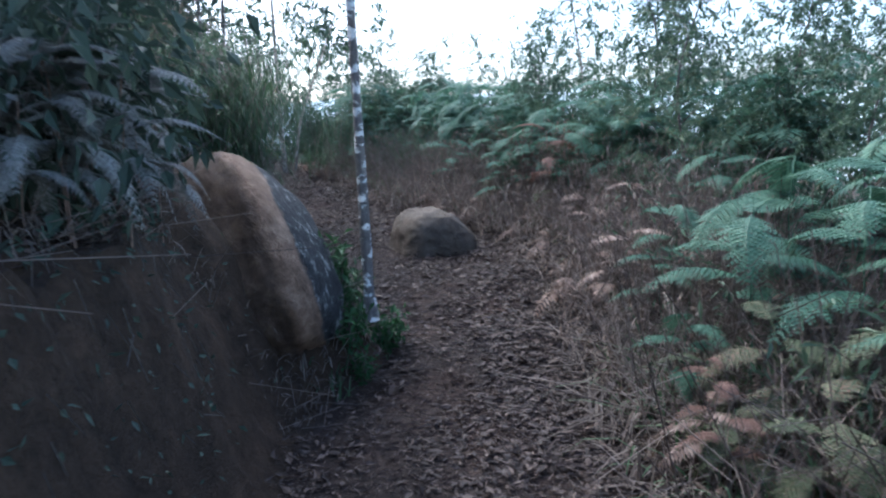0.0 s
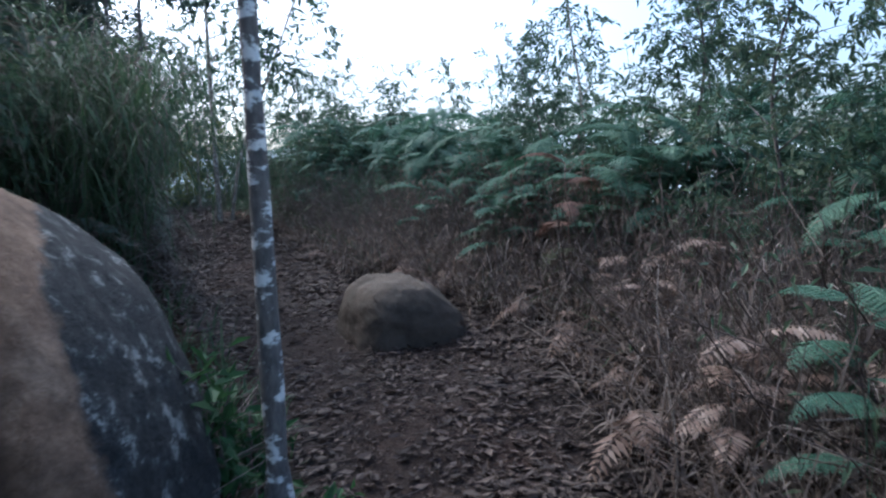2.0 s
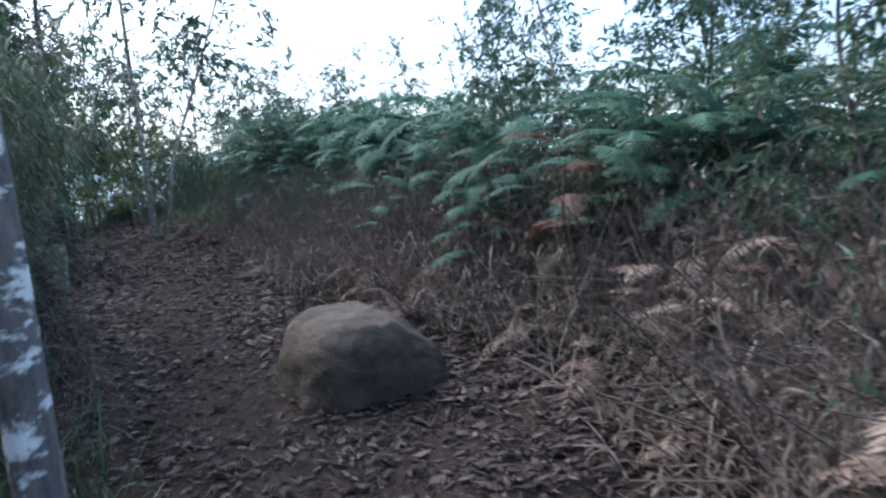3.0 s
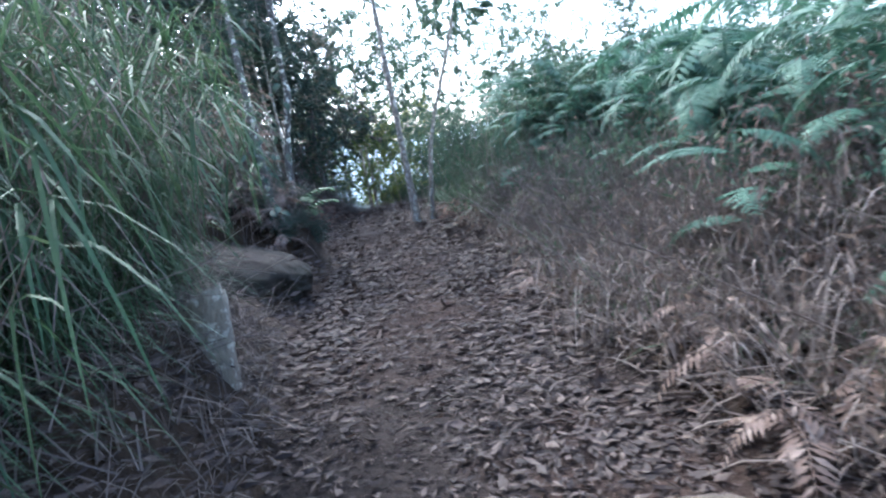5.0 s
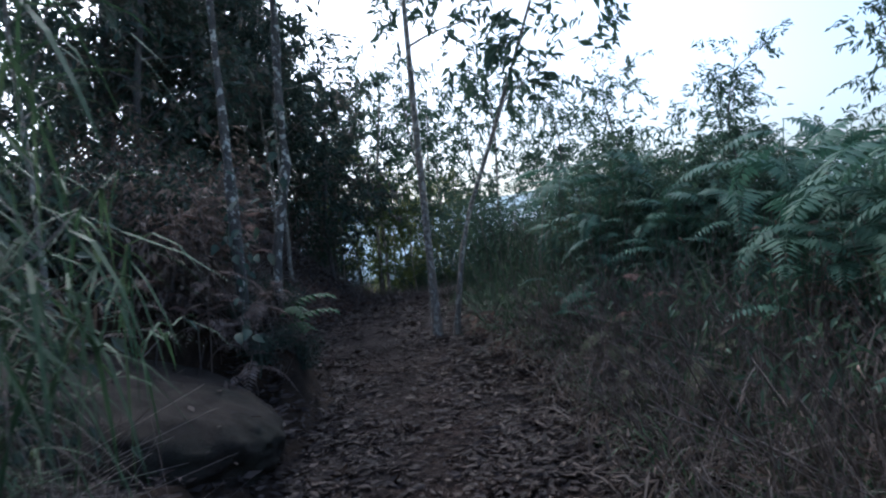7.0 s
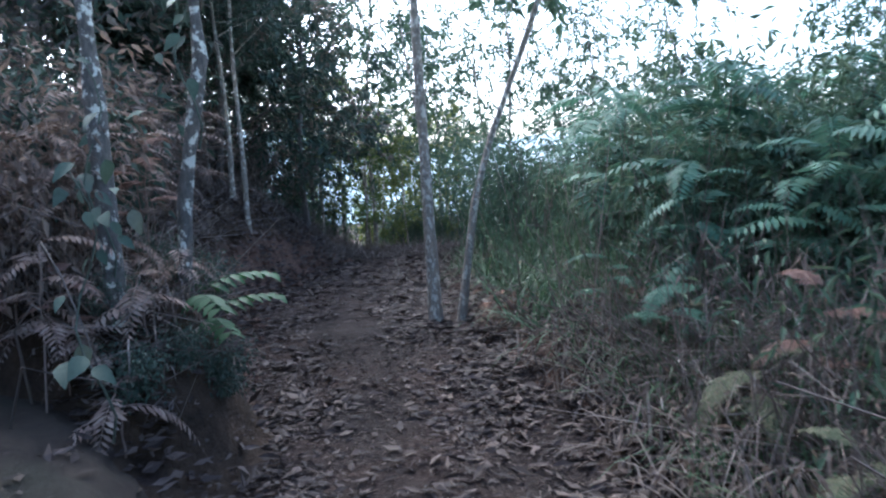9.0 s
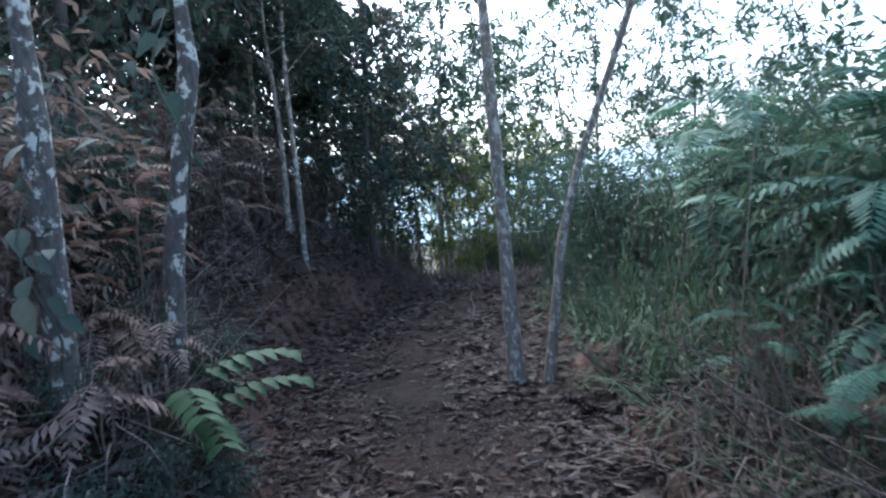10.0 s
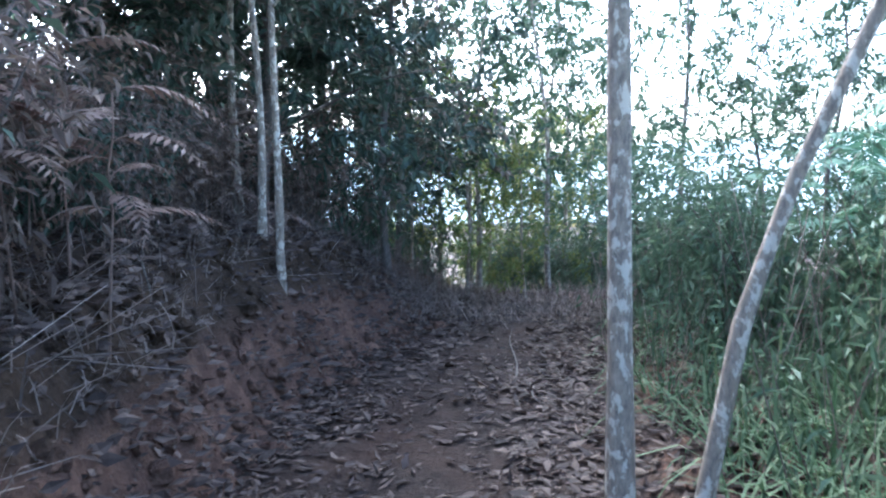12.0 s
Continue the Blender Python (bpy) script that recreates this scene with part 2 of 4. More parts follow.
def part(name, me, parent, label="", m=None):
    ob = new(name, me)
    ob.parent = parent
    if m is not None:
        ob.matrix_basis = m
    return tagged(ob, label)


def unit(a):
    return a / np.maximum(np.linalg.norm(a, axis=-1, keepdims=True), 1e-9)


def leaf_fan(P, D, N, L, W, fold=0.18, droop=0.15, plain=False):
    """Pointed leaves with a folded midrib: base P, way D, facing N, length L, width W. plain: two triangles each."""
    n = len(P)
    L, W = np.broadcast_to(L, n)[:, None], np.broadcast_to(W, n)[:, None]
    D = unit(D)
    S = unit(np.cross(D, N))
    N = np.cross(S, D)
    mid = P + D * L * 0.45 - N * W * fold
    a, b = P + D * L * 0.4 + S * W * 0.5, P + D * L * 0.4 - S * W * 0.5
    tip = P + D * L - N * L * droop
    if plain:
        v = np.stack([P, a + N * W * fold, tip, b + N * W * fold], 1).reshape(-1, 3)
        f = (np.array([[0, 1, 2], [0, 2, 3]])[None] + (np.arange(n) * 4)[:, None, None]).reshape(-1, 3)
        return v, f
    v = np.stack([P, a, b, mid, tip], 1).reshape(-1, 3)
    o = (np.arange(n) * 5)[:, None, None]
    f = (np.array([[0, 1, 3], [0, 3, 2], [3, 1, 4], [3, 4, 2]])[None] + o).reshape(-1, 3)
    return v, f


def blades(P, D, L, W, sag):
    """Grass blades in four steps: base P, first way D, length L, width W, sag: how far the tip falls."""
    n = len(P)
    L, W, sag = (np.broadcast_to(a, n)[:, None] for a in (L, W, sag))
    D = unit(D)
    flat = D * np.array([1, 1, 0]) + 1e-6
    side = unit(np.cross(flat, np.array([[0, 0, 1.0]])))
    rows = []
    for s in (0, 0.35, 0.7):
        c = P + D * L * s + np.array([[0, 0, -1.0]]) * sag * L * s ** 2
        w = W * (1 - 0.75 * s ** 2) * 0.5
        rows += [c - side * w, c + side * w]
    rows.append(P + D * L + np.array([[0, 0, -1.0]]) * sag * L)
    v = np.stack(rows, 1).reshape(-1, 3)
    o = (np.arange(n) * 7)[:, None, None]
    f = (np.array([[0, 1, 3], [0, 3, 2], [2, 3, 5], [2, 5, 4], [4, 5, 6]])[None] + o).reshape(-1, 3)
    return v, f


def tube(points, radii, sides=8):
    pts = np.asarray(points, float)
    k = len(pts)
    way = unit(np.gradient(pts, axis=0))
    ref = np.array([1.0, 0, 0]) if abs(way[0][0]) < 0.8 else np.array([0, 1.0, 0])
    a = unit(np.cross(way, ref))
    b = np.cross(way, a)
    th = np.linspace(0, 2 * np.pi, sides, endpoint=False)
    ring = a[:, None] * np.cos(th)[None, :, None] + b[:, None] * np.sin(th)[None, :, None]
    v = (pts[:, None] + ring * np.asarray(radii)[:, None, None]).reshape(-1, 3)
    f = []
    for i in range(k - 1):
        for j in range(sides):
            p, q = i * sides + j, i * sides + (j + 1) % sides
            f += [[p, q, q + sides], [p, q + sides, p + sides]]
    v = np.concatenate([v, pts[-1:]])
    f += [[(k - 1) * sides + j, (k - 1) * sides + (j + 1) % sides, k * sides] for j in range(sides)]
    return v, np.array(f)


def many_tubes(A, B, r, sides=3):
    """Thin straight stalks from A to B."""
    n = len(A)
    way = unit(B - A)
    a = unit(np.cross(way, np.array([[0.3, 0.9, 0.1]])))
    b = np.cross(way, a)
    r = np.broadcast_to(r, n)[:, None]
    rows = []
    for end, k in ((A, 1.0), (B, 0.55)):
        for j in range(sides):
            th = 2 * np.pi * j / sides
            rows.append(end + (a * np.cos(th) + b * np.sin(th)) * r * k)
    v = np.stack(rows, 1).reshape(-1, 3)
    f0 = []
    for j in range(sides):
        p, q = j, (j + 1) % sides
        f0 += [[p, q, q + sides], [p, q + sides, p + sides]]
    f = (np.array(f0)[None] + (np.arange(n) * 2 * sides)[:, None, None]).reshape(-1, 3)
    return v, f


# ---- the lie of the land ----
TRAIL_Z = ((-6, -0.1), (1.5, -0.08), (2.6, 0.04), (4.7, 0.38), (6, 0.5), (8, 0.6), (9, 0.65), (12.3, 0.92), (14.5, 1.15), (18, 1.3), (21, 1.3), (26, 0.2), (60, -14))
LEFT_X = ((-6, -0.75), (1.4, -0.78), (2.0, -0.75), (2.5, -0.58), (3.06, -0.3), (3.6, -0.42), (4.4, -0.55), (5.5, -1.05), (7.5, -1.75), (8.3, -2.2), (9.8, -2.75), (11.3, -3.1), (12.2, -3.35), (12.8, -3.9), (13.5, -4.3), (15.5, -5.2), (17, -5.4), (18.4, -5.5), (24, -7))
RIGHT_X = ((-6, 0.75), (1.8, 0.78), (3.1, 0.87), (5, 1.0), (6, 0.75), (7, 0.2), (8.4, -0.5), (10.5, -1.1), (12.4, -1.72), (14.2, -2.7), (16.5, -3.5), (19, -3.9), (24, -5))
BANK_H = ((-6, 1.4), (2.2, 1.35), (2.7, 0.8), (3.06, 0.5), (4, 0.25), (5.4, 0.4), (6.2, 0.8), (8.4, 0.75), (9.5, 0.3), (11.2, 0.4), (11.6, 0.85), (12.6, 0.9), (17, 1.0), (19, 0.5), (24, 0.2))
UPHILL = ((-6, 0.32), (8.6, 0.32), (9.2, 0.1), (11.2, 0.1), (11.6, 0.32), (30, 0.32))
BANK_W = ((-6, 0.42), (1.3, 0.45), (2.0, 0.72), (2.6, 0.75), (3.06, 0.35), (5.4, 0.5), (8.4, 0.6), (11.4, 0.5), (11.7, 0.38), (12.4, 0.4), (13.0, 0.6), (17, 0.7), (24, 1.5))


def along(table, y):
    return np.interp(y, [k[0] for k in table], [k[1] for k in table])


def land(x, y):
    """Height of the ground, without its small bumps."""
    z = along(TRAIL_Z, y)
    dl = along(LEFT_X, y) - x
    s = np.clip(dl / along(BANK_W, y), 0, 1)
    z = z + along(BANK_H, y) * s * s * (3 - 2 * s) + along(UPHILL, y) * np.clip(dl - 0.5, 0, 8)
    dr = x - along(RIGHT_X, y)
    z = z + 0.22 * np.clip(dr / 1.2, 0, 1) - 0.3 * np.clip(dr - 4, 0, 60)
    return z


def bumpy(x, y):
    z = float(land(x, y))
    off = max(float(along(LEFT_X, y)) - x, x - float(along(RIGHT_X, y)))
    k = (0.035 + 0.15 * min(max(off, 0) / 0.25, 1)) * max(0.0, min(1.0, (4.5 - x) / 2, (x + 9.5) / 2))
    z += k * noise.noise((x * 1.7, y * 1.7, 0.3)) + 0.5 * k * noise.noise((x * 5.1, y * 5.1, 2.0)) + 0.4 * k * noise.noise((x * 11, y * 11, 5.0))
    return z


def spread(a, b, fine, far):
    """Grid lines: even steps from a to b, then ever wider out to far."""
    mid = list(np.arange(a, b, fine))
    out, step = [], fine
    d = 0.0
    while d < far:
        step *= 1.35
        d += step
        out.append(d)
    return [a - d for d in reversed(out)] + mid + [mid[-1] + d for d in out]


def build_ground():
    xs, ys = spread(-7, 3, 0.07, 2500), spread(-3, 22, 0.08, 2500)
    verts = [(x, y, max(bumpy(x, y), -25.0) if abs(x) < 60 and abs(y) < 90 else max(float(land(x, y)), -25.0)) for y in ys for x in xs]
    n = len(xs)
    faces = [(j * n + i, j * n + i + 1, (j + 1) * n + i + 1, (j + 1) * n + i) for j in range(len(ys) - 1) for i in range(n - 1)]
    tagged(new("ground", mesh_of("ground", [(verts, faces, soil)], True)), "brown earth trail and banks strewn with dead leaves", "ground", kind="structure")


build_ground()


def build_backdrop():
    """Hills across the valley; their haze is painted on, pale and faintly glowing."""
    v, f, k = [], [], 160
    for i in range(k + 1):
        a = 2 * math.pi * i / k
        r = 400
        top = 34 + 14 * noise.noise((math.cos(a) * 3, math.sin(a) * 3, 1.0)) + 6 * noise.noise((math.cos(a) * 11, math.sin(a) * 11, 4.0))
        v += [(r * math.cos(a), r * math.sin(a), -30), (r * 1.1 * math.cos(a), r * 1.1 * math.sin(a), max(top, 1))]
    f = [(2 * i, 2 * i + 2, 2 * i + 3, 2 * i + 1) for i in range(k)]
    tagged(new("backdrop", mesh_of("backdrop", [(v, f, painted_far_haze)], True)), "hills across the valley, haze painted on as a pale glow", "hills", kind="structure")


build_backdrop()


# ---- stones ----
def lump(level, shape):
    bm = bmesh.new()
    bmesh.ops.create_icosphere(bm, subdivisions=level, radius=1)
    for v in bm.verts:
        v.co = shape(v.co.copy())
    return bm


def stone(name, label, bm, mat, m):
    me = bpy.data.meshes.new(name)
    bm.to_mesh(me)
    bm.free()
    me.materials.append(mat)
    me.polygons.foreach_set("use_smooth", [True] * len(me.polygons))
    ob = new(name, me)
    ob.matrix_world = m
    return tagged(ob, label, "rock")


BOULDER_UP = Vector((-0.36, 0.40, 0.84)).normalized()
BOULDER_SIDE = (Vector((0.97, -0.25, 0)) - BOULDER_UP * BOULDER_UP.dot(Vector((0.97, -0.25, 0)))).normalized()


def boulder_shape(p):
    # z: along the tongue, x: out of the trail-side face, -y: out of the face towards the walker
    sq = (abs(p.x) ** 3.6 + abs(p.y) ** 3.6 + abs(p.z) ** 2.6) ** (-1 / 3.2)
    q = Vector((p.x, p.y, p.z)) * sq
    q = Vector((q.x * (0.36 if q.x > 0 else 0.5), q.y * 0.44, q.z * (0.94 if q.z > 0 else 0.62)))
    # the tongue narrows to its foot on the bank's side and leans over at the top
    k = max(0.0, -q.z / 0.62)
    q.x += 0.22 * k * k * max(0.0, -q.x / 0.5)
    q.x -= 0.2 * max(0.0, q.z / 0.8) ** 2
    q.y += 0.16 * max(0.0, q.z / 0.8) ** 2
    q.y += 0.006 * math.exp(-((q.x - 0.07) / 0.035) ** 2) if q.y < 0 else 0
    return q * (1 + 0.05 * noise.noise(p * 1.6) + 0.035 * noise.noise(p * 4.0) + 0.016 * noise.noise(p * 11.0) + 0.006 * noise.noise(p * 27.0))


boulder_turn = Matrix((BOULDER_SIDE, BOULDER_UP.cross(BOULDER_SIDE), BOULDER_UP)).transposed().to_4x4()
stone("boulder", "large brown granite boulder with black crust jutting from the bank", lump(6, boulder_shape), boulder_stone, Matrix.Translation((-1.04, 2.88, 0.84)) @ boulder_turn)


def trail_rock_shape(p):
    # a steep blunt end towards the trail, a flattish top that runs down into the brush
    sq = (p.x ** 4 + p.y ** 4 + p.z ** 4) ** (-0.7 / 4)
    b = p * sq
    q = Vector((b.x * (0.40 if b.x < 0 else 0.5), b.y * 0.4, b.z * 0.42))
    if q.z > 0:
        q.z *= 0.88 - 0.5 * max(b.x, 0) ** 1.3
    q.x += 0.07 * b.z * (1 if b.x < 0 else -1.2) * abs(b.x)
    q.z -= 0.03 * max(0.0, noise.noise(p * 3.1 + Vector((0, 4, 2))))
    return q * (1 + 0.11 * noise.noise(p * 1.4 + Vector((3, 1, 0))) + 0.03 * noise.noise(p * 3.6) + 0.016 * noise.noise(p * 8.0) + 0.01 * noise.noise(p * 19.0))


stone("rock", "rounded tan rock half buried beside the trail", lump(6, trail_rock_shape), trail_stone, pose(0.06, 5.85, 0.52, 0, 8, 25))


def slab_shape(p):
    q = Vector((p.x * 1.5, p.y * 1.2, p.z * 0.6))
    if q.z > 0.36:
        q.z = 0.36 + (q.z - 0.36) * 0.4
    ledge = 0.02 * math.sin(5 * q.z + 2 * noise.noise(p * 2.0))
    return q * (1 + ledge + 0.11 * noise.noise(p * 1.2 + Vector((7, 2, 0))) + 0.055 * noise.noise(p * 3.4) + 0.03 * noise.noise(p * 8.0) + 0.014 * noise.noise(p * 20.0))


stone("slab_rock", "broad dark mossy rock low against the bank", lump(6, slab_shape), mossy_stone, pose(-4.5, 10.45, 1.16, -3, 13, 0))


# ---- trees ----
def bend_line(height, lean, sway, steps, seed):
    r = random.Random(seed)
    ph, ph2 = r.uniform(0, 6), r.uniform(0, 6)
    out = []
    for i in range(steps + 1):
        s = i / steps
        out.append((lean[0] * height * s + sway * math.sin(2.2 * s * math.pi + ph) * s, lean[1] * height * s + sway * math.sin(1.7 * s * math.pi + ph2) * s, height * s))
    return np.array(out)


def tree_meshes(name, height, radius, bark, leaf, seed, lean=(0, 0), sway=0.12, crown_from=0.4, limbs=10, reach=0.9, clumps=16, per=14, leaf_l=0.1, leaf_w=0.035, hang=0.6, knots=0.12, bends=None):
    """Trunk, limbs and crown of a slender tree, its foot at the origin."""
    r = np.random.default_rng(seed)
    line = bend_line(height, lean, sway, 22, seed)
    if bends:
        at_z = np.linspace(0, height, 23)
        line = np.stack([np.interp(at_z, [k[0] for k in bends], [k[1] for k in bends]), 0.02 * np.sin(at_z), at_z], 1)
    s = np.linspace(0, 1, len(line))
    rad = radius * (1 - 0.75 * s) * (1 + 0.35 * np.exp(-s * height / 0.12)) * (1 + knots * r.normal(0, 1, len(s)) * 0.6)
    trunk = mesh_of(name + "_trunk", [(*tube(line, rad, 10), bark)], True)
    limb_meshes, pts, ways, twigs = [], [], [], []
    for i in range(limbs):
        f = crown_from + (1 - crown_from) * (i + r.uniform(0, 0.8)) / limbs
        k = f * (len(line) - 1)
        at = line[int(k)] + (line[min(int(k) + 1, len(line) - 1)] - line[int(k)]) * (k % 1)
        a = i * 2.4 + r.uniform(-0.5, 0.5)
        ln = reach * r.uniform(0.55, 1.1) * (1.15 - 0.55 * (f - crown_from) / max(1 - crown_from, 0.01))
        way = np.array([math.cos(a), math.sin(a), r.uniform(0.25, 0.9)])
        t = np.linspace(0, 1, 6)[:, None]
        limb = at + way * ln * t + np.array([0, 0, -0.3]) * ln * t ** 2 + r.normal(0, 0.03, (6, 3)) * t
        limb_meshes.append(mesh_of(name + "_limb", [(*tube(limb, radius * 0.34 * (1 - 0.8 * t[:, 0]), 5), bark)], True))
        for _ in range(clumps):
            u = r.uniform(0.25, 1.08)
            c = limb[0] + (limb[-1] - limb[0]) * u + r.normal(0, 0.14 * reach, 3)
            # a twig with leaves in pairs along it
            tw = unit((c - at) * 0.8 + r.normal(0, 0.5, 3) * reach - np.array([0, 0, 0.25 * hang]))
            side = unit(np.cross(tw, r.normal(0, 1, 3)))
            q = np.linspace(0.12, 1, per)[:, None]
            span = leaf_l * per * 0.2
            bow = c + tw * span * q - np.array([0, 0, 0.3 * hang]) * span * q * q
            pts.append(bow + r.normal(0, 0.012, (per, 3)))
            flip = np.where(np.arange(per) % 2, 1.0, -1.0)[:, None]
            ways.append(side * flip + tw * 0.7 + r.normal(0, 0.3, (per, 3)) - np.array([0, 0, 0.45 * hang]))
            twigs.append((bow[0], bow[-1]))
    P, D = np.concatenate(pts), np.concatenate(ways)
    N = r.normal(0, 0.6, P.shape) + np.array([0, 0, 1.0])
    L = leaf_l * r.uniform(0.6, 1.25, len(P))
    crown = [(*leaf_fan(P, D, N, L, L * (leaf_w / leaf_l), plain=True), leaf)]
    crown.append((*many_tubes(np.array([k[0] for k in twigs]), np.array([k[1] for k in twigs]), 0.0028), bark))
    return trunk, limb_meshes, mesh_of(name + "_crown", crown)


def tree(meshes, label, m, group="", name="tree", category="tree"):
    trunk, limbs, crown = meshes
    t = thing(name, label, category, m, group)
    part("trunk", trunk, t)
    for l in limbs:
        part("limb", l, t)
    part("crown", crown, t)
    return t


def foot(x, y, sink=0.04, turn=0.0, size=1.0):
    return pose(x, y, float(land(x, y)) - sink, 0, 0, turn) @ Matrix.Scale(size, 4)


def put_copies(first, spots):
    """The first spot takes the thing itself, the rest are copies."""
    for i, (x, y, turn, size) in enumerate(spots):
        m = pose(x, y, float(land(x, y)) - 0.05, 0, 0, turn)
        if i == 0:
            first.matrix_world = m @ Matrix.Scale(size, 4)
        else:
            c = copy_thing(first, m)
            c.scale = (size, size, size)


# the slender spotted sapling by the boulder
tree(tree_meshes("sapling", 5.2, 0.04, bark_ringed, leaf_green, 3, (0, 0.0), 0.004, 0.75, 6, 0.7, 9, 12, 0.11, 0.04), "slender young tree with white lichen rings on its bark", pose(-0.41, 3.06, 0.4), name="sapling")
# the upright tree and the leaning one at the edge of the trail
tree(tree_meshes("edge", 6.5, 0.051, bark_grey, leaf_green, 11, (0, 0), 0.012, 0.5, 9, 1.1, 12, 12, 0.15, 0.06, 0.9), "straight grey tree with peeling lichen patches beside the trail", foot(-3.0, 14.44))
tree(tree_meshes("leaning", 5.5, 0.034, bark_grey, leaf_green, 12, (0.3, 0.06), 0.1, 0.42, 9, 1.0, 12, 12, 0.15, 0.06, 0.9, bends=((0, 0), (0.45, 0.07), (1.05, 0.18), (1.5, 0.33), (2.0, 0.55), (2.3, 0.68), (5.5, 2.0))), "leaning grey tree with pale patches beside the trail", foot(-2.78, 14.45))
# the two lichen-covered trees on the bank past the dark slab
tree(tree_meshes("bank_a", 5.5, 0.042, bark_spotted, leaf_deep, 15, (-0.01, 0.0), 0.07, 0.5, 9, 1.0, 12, 14, 0.12, 0.05, 0.7, 0.3, bends=((0, -0.03), (0.5, 0.0), (0.8, 0.06), (1.05, 0.12), (1.3, 0.18), (1.6, 0.15), (2.5, 0.2), (5.5, 0.3))), "crooked tree with white lichen on its bark", foot(-3.66, 12.04), "lichen trees on the bank")
tree(tree_meshes("bank_b", 5.8, 0.044, bark_spotted, leaf_deep, 16, (0.0, 0.0), 0.03, 0.5, 9, 1.0, 12, 14, 0.12, 0.05, 0.7, 0.3), "crooked tree with white lichen on its bark", foot(-3.75, 11.58), "lichen trees on the bank")

# thin pale stems in front of the dark thicket
thin = tree(tree_meshes("thin", 4.2, 0.035, bark_grey, leaf_deep, 21, (0.01, 0.0), 0.08, 0.5, 8, 0.8, 12, 14, 0.1, 0.04), "thin pale-stemmed tree in the dark thicket", foot(-5.7, 16.2), "thin trees in the thicket")
put_copies(thin, [(-5.72, 16.25, 0, 1.0), (-5.95, 16.35, 70, 0.95), (-6.6, 16.9, 300, 1.15), (-5.0, 10.9, 120, 1.0), (-5.6, 8.8, 200, 1.0)])

# dark canopy on the upper slope
dark_a = tree(tree_meshes("dark_a", 5.0, 0.07, bark_dark, leaf_deep, 31, (0.05, 0.0), 0.2, 0.12, 16, 1.5, 22, 16, 0.14, 0.065, 0.8), "dense dark-leaved tree on the upper bank", foot(-7, 17), "dark trees on the upper bank")
put_copies(dark_a, [(-6.9, 17.6, 0, 1.0), (-8.0, 15.4, 80, 1.1), (-6.6, 14.4, 150, 0.95), (-9.2, 18.0, 210, 1.1), (-7.4, 19.4, 30, 0.9), (-6.2, 18.9, 120, 0.75), (-7.6, 16.4, 190, 0.8), (-10.5, 15.5, 0, 1.2), (-6.9, 20.6, 70, 0.6), (-8.2, 18.6, 250, 1.0), (-8.2, 20.6, 170, 0.85), (-7.1, 16.9, 140, 0.85)])
dark_b = tree(tree_meshes("dark_b", 4.2, 0.06, bark_dark, leaf_deep, 32, (-0.04, 0.05), 0.2, 0.08, 16, 1.3, 22, 16, 0.12, 0.055, 0.9), "bushy dark tree hung with drooping leaves", foot(-6, 12.8), "dark trees on the upper bank")
put_copies(dark_b, [(-7.2, 12.4, 0, 0.7), (-6.3, 10.8, 90, 0.8), (-6.9, 8.6, 40, 0.95), (-6.4, 6.4, 170, 0.9), (-2.5, 4.6, 20, 0.58), (-3.3, 3.4, 140, 0.95), (-2.2, 1.9, 250, 0.8), (-3.4, 0.6, 320, 0.95), (-2.5, -1.0, 60, 0.85), (-4.6, 2.0, 10, 1.1), (-3.4, -2.8, 200, 1.0), (-5.2, 5.0, 250, 0.9), (-9.2, 7.0, 0, 1.2)])

# airy trees against the sky at the end of the trail and beyond the ferns
airy_a = tree(tree_meshes("airy_a", 5.6, 0.045, bark_grey, leaf_green, 41, (0.03, 0.0), 0.15, 0.3, 13, 1.0, 9, 14, 0.14, 0.055, 0.7), "airy slender tree with sparse leaves against the sky", foot(-6, 22), "airy trees along the ridge")
put_copies(airy_a, [(-6.1, 21.6, 0, 1.0), (-6.7, 22.9, 60, 1.0), (-5.2, 23.4, 130, 0.95), (-7.6, 23.8, 200, 1.05), (-4.0, 22.6, 260, 0.9), (-5.9, 25.2, 320, 1.1), (-8.6, 22.0, 15, 1.0), (-3.2, 20.4, 100, 0.8), (-4.9, 21.0, 180, 0.85), (1.2, 12.6, 40, 0.44), (2.6, 9.6, 150, 0.6), (3.6, 12.4, 220, 0.5), (0.6, 16.0, 290, 0.42)])
airy_b = tree(tree_meshes("airy_b", 4.0, 0.03, bark_dark, leaf_green, 42, (-0.03, 0.03), 0.25, 0.2, 15, 1.0, 14, 16, 0.1, 0.038, 0.5), "slim tree with small drooping leaves above the ferns", foot(3, 8), "slim trees behind the ferns")
put_copies(airy_b, [(2.7, 6.6, 0, 0.7), (3.5, 5.0, 80, 0.58), (2.4, 4.9, 130, 0.6), (3.6, 8.2, 190, 0.72), (4.6, 6.4, 250, 0.66), (1.7, 8.4, 310, 0.56), (4.4, 3.2, 20, 0.48), (3.2, 3.4, 65, 0.5), (5.4, 10.0, 110, 0.7), (2.2, 11.0, 160, 0.62), (0.3, 13.8, 230, 0.6), (-0.8, 16.8, 280, 0.74), (0.9, 19.0, 330, 0.55), (-1.8, 19.0, 45, 0.8), (5.2, 1.0, 90, 0.45), (4.2, -1.2, 140, 0.45), (-2.4, 21.4, 190, 0.9), (2.6, 15.4, 240, 0.6), (4.8, 14.0, 300, 0.65), (-1.0, 22.5, 10, 0.8), (2.8, 19.5, 70, 0.7), (3.2, 22.6, 350, 0.8)])
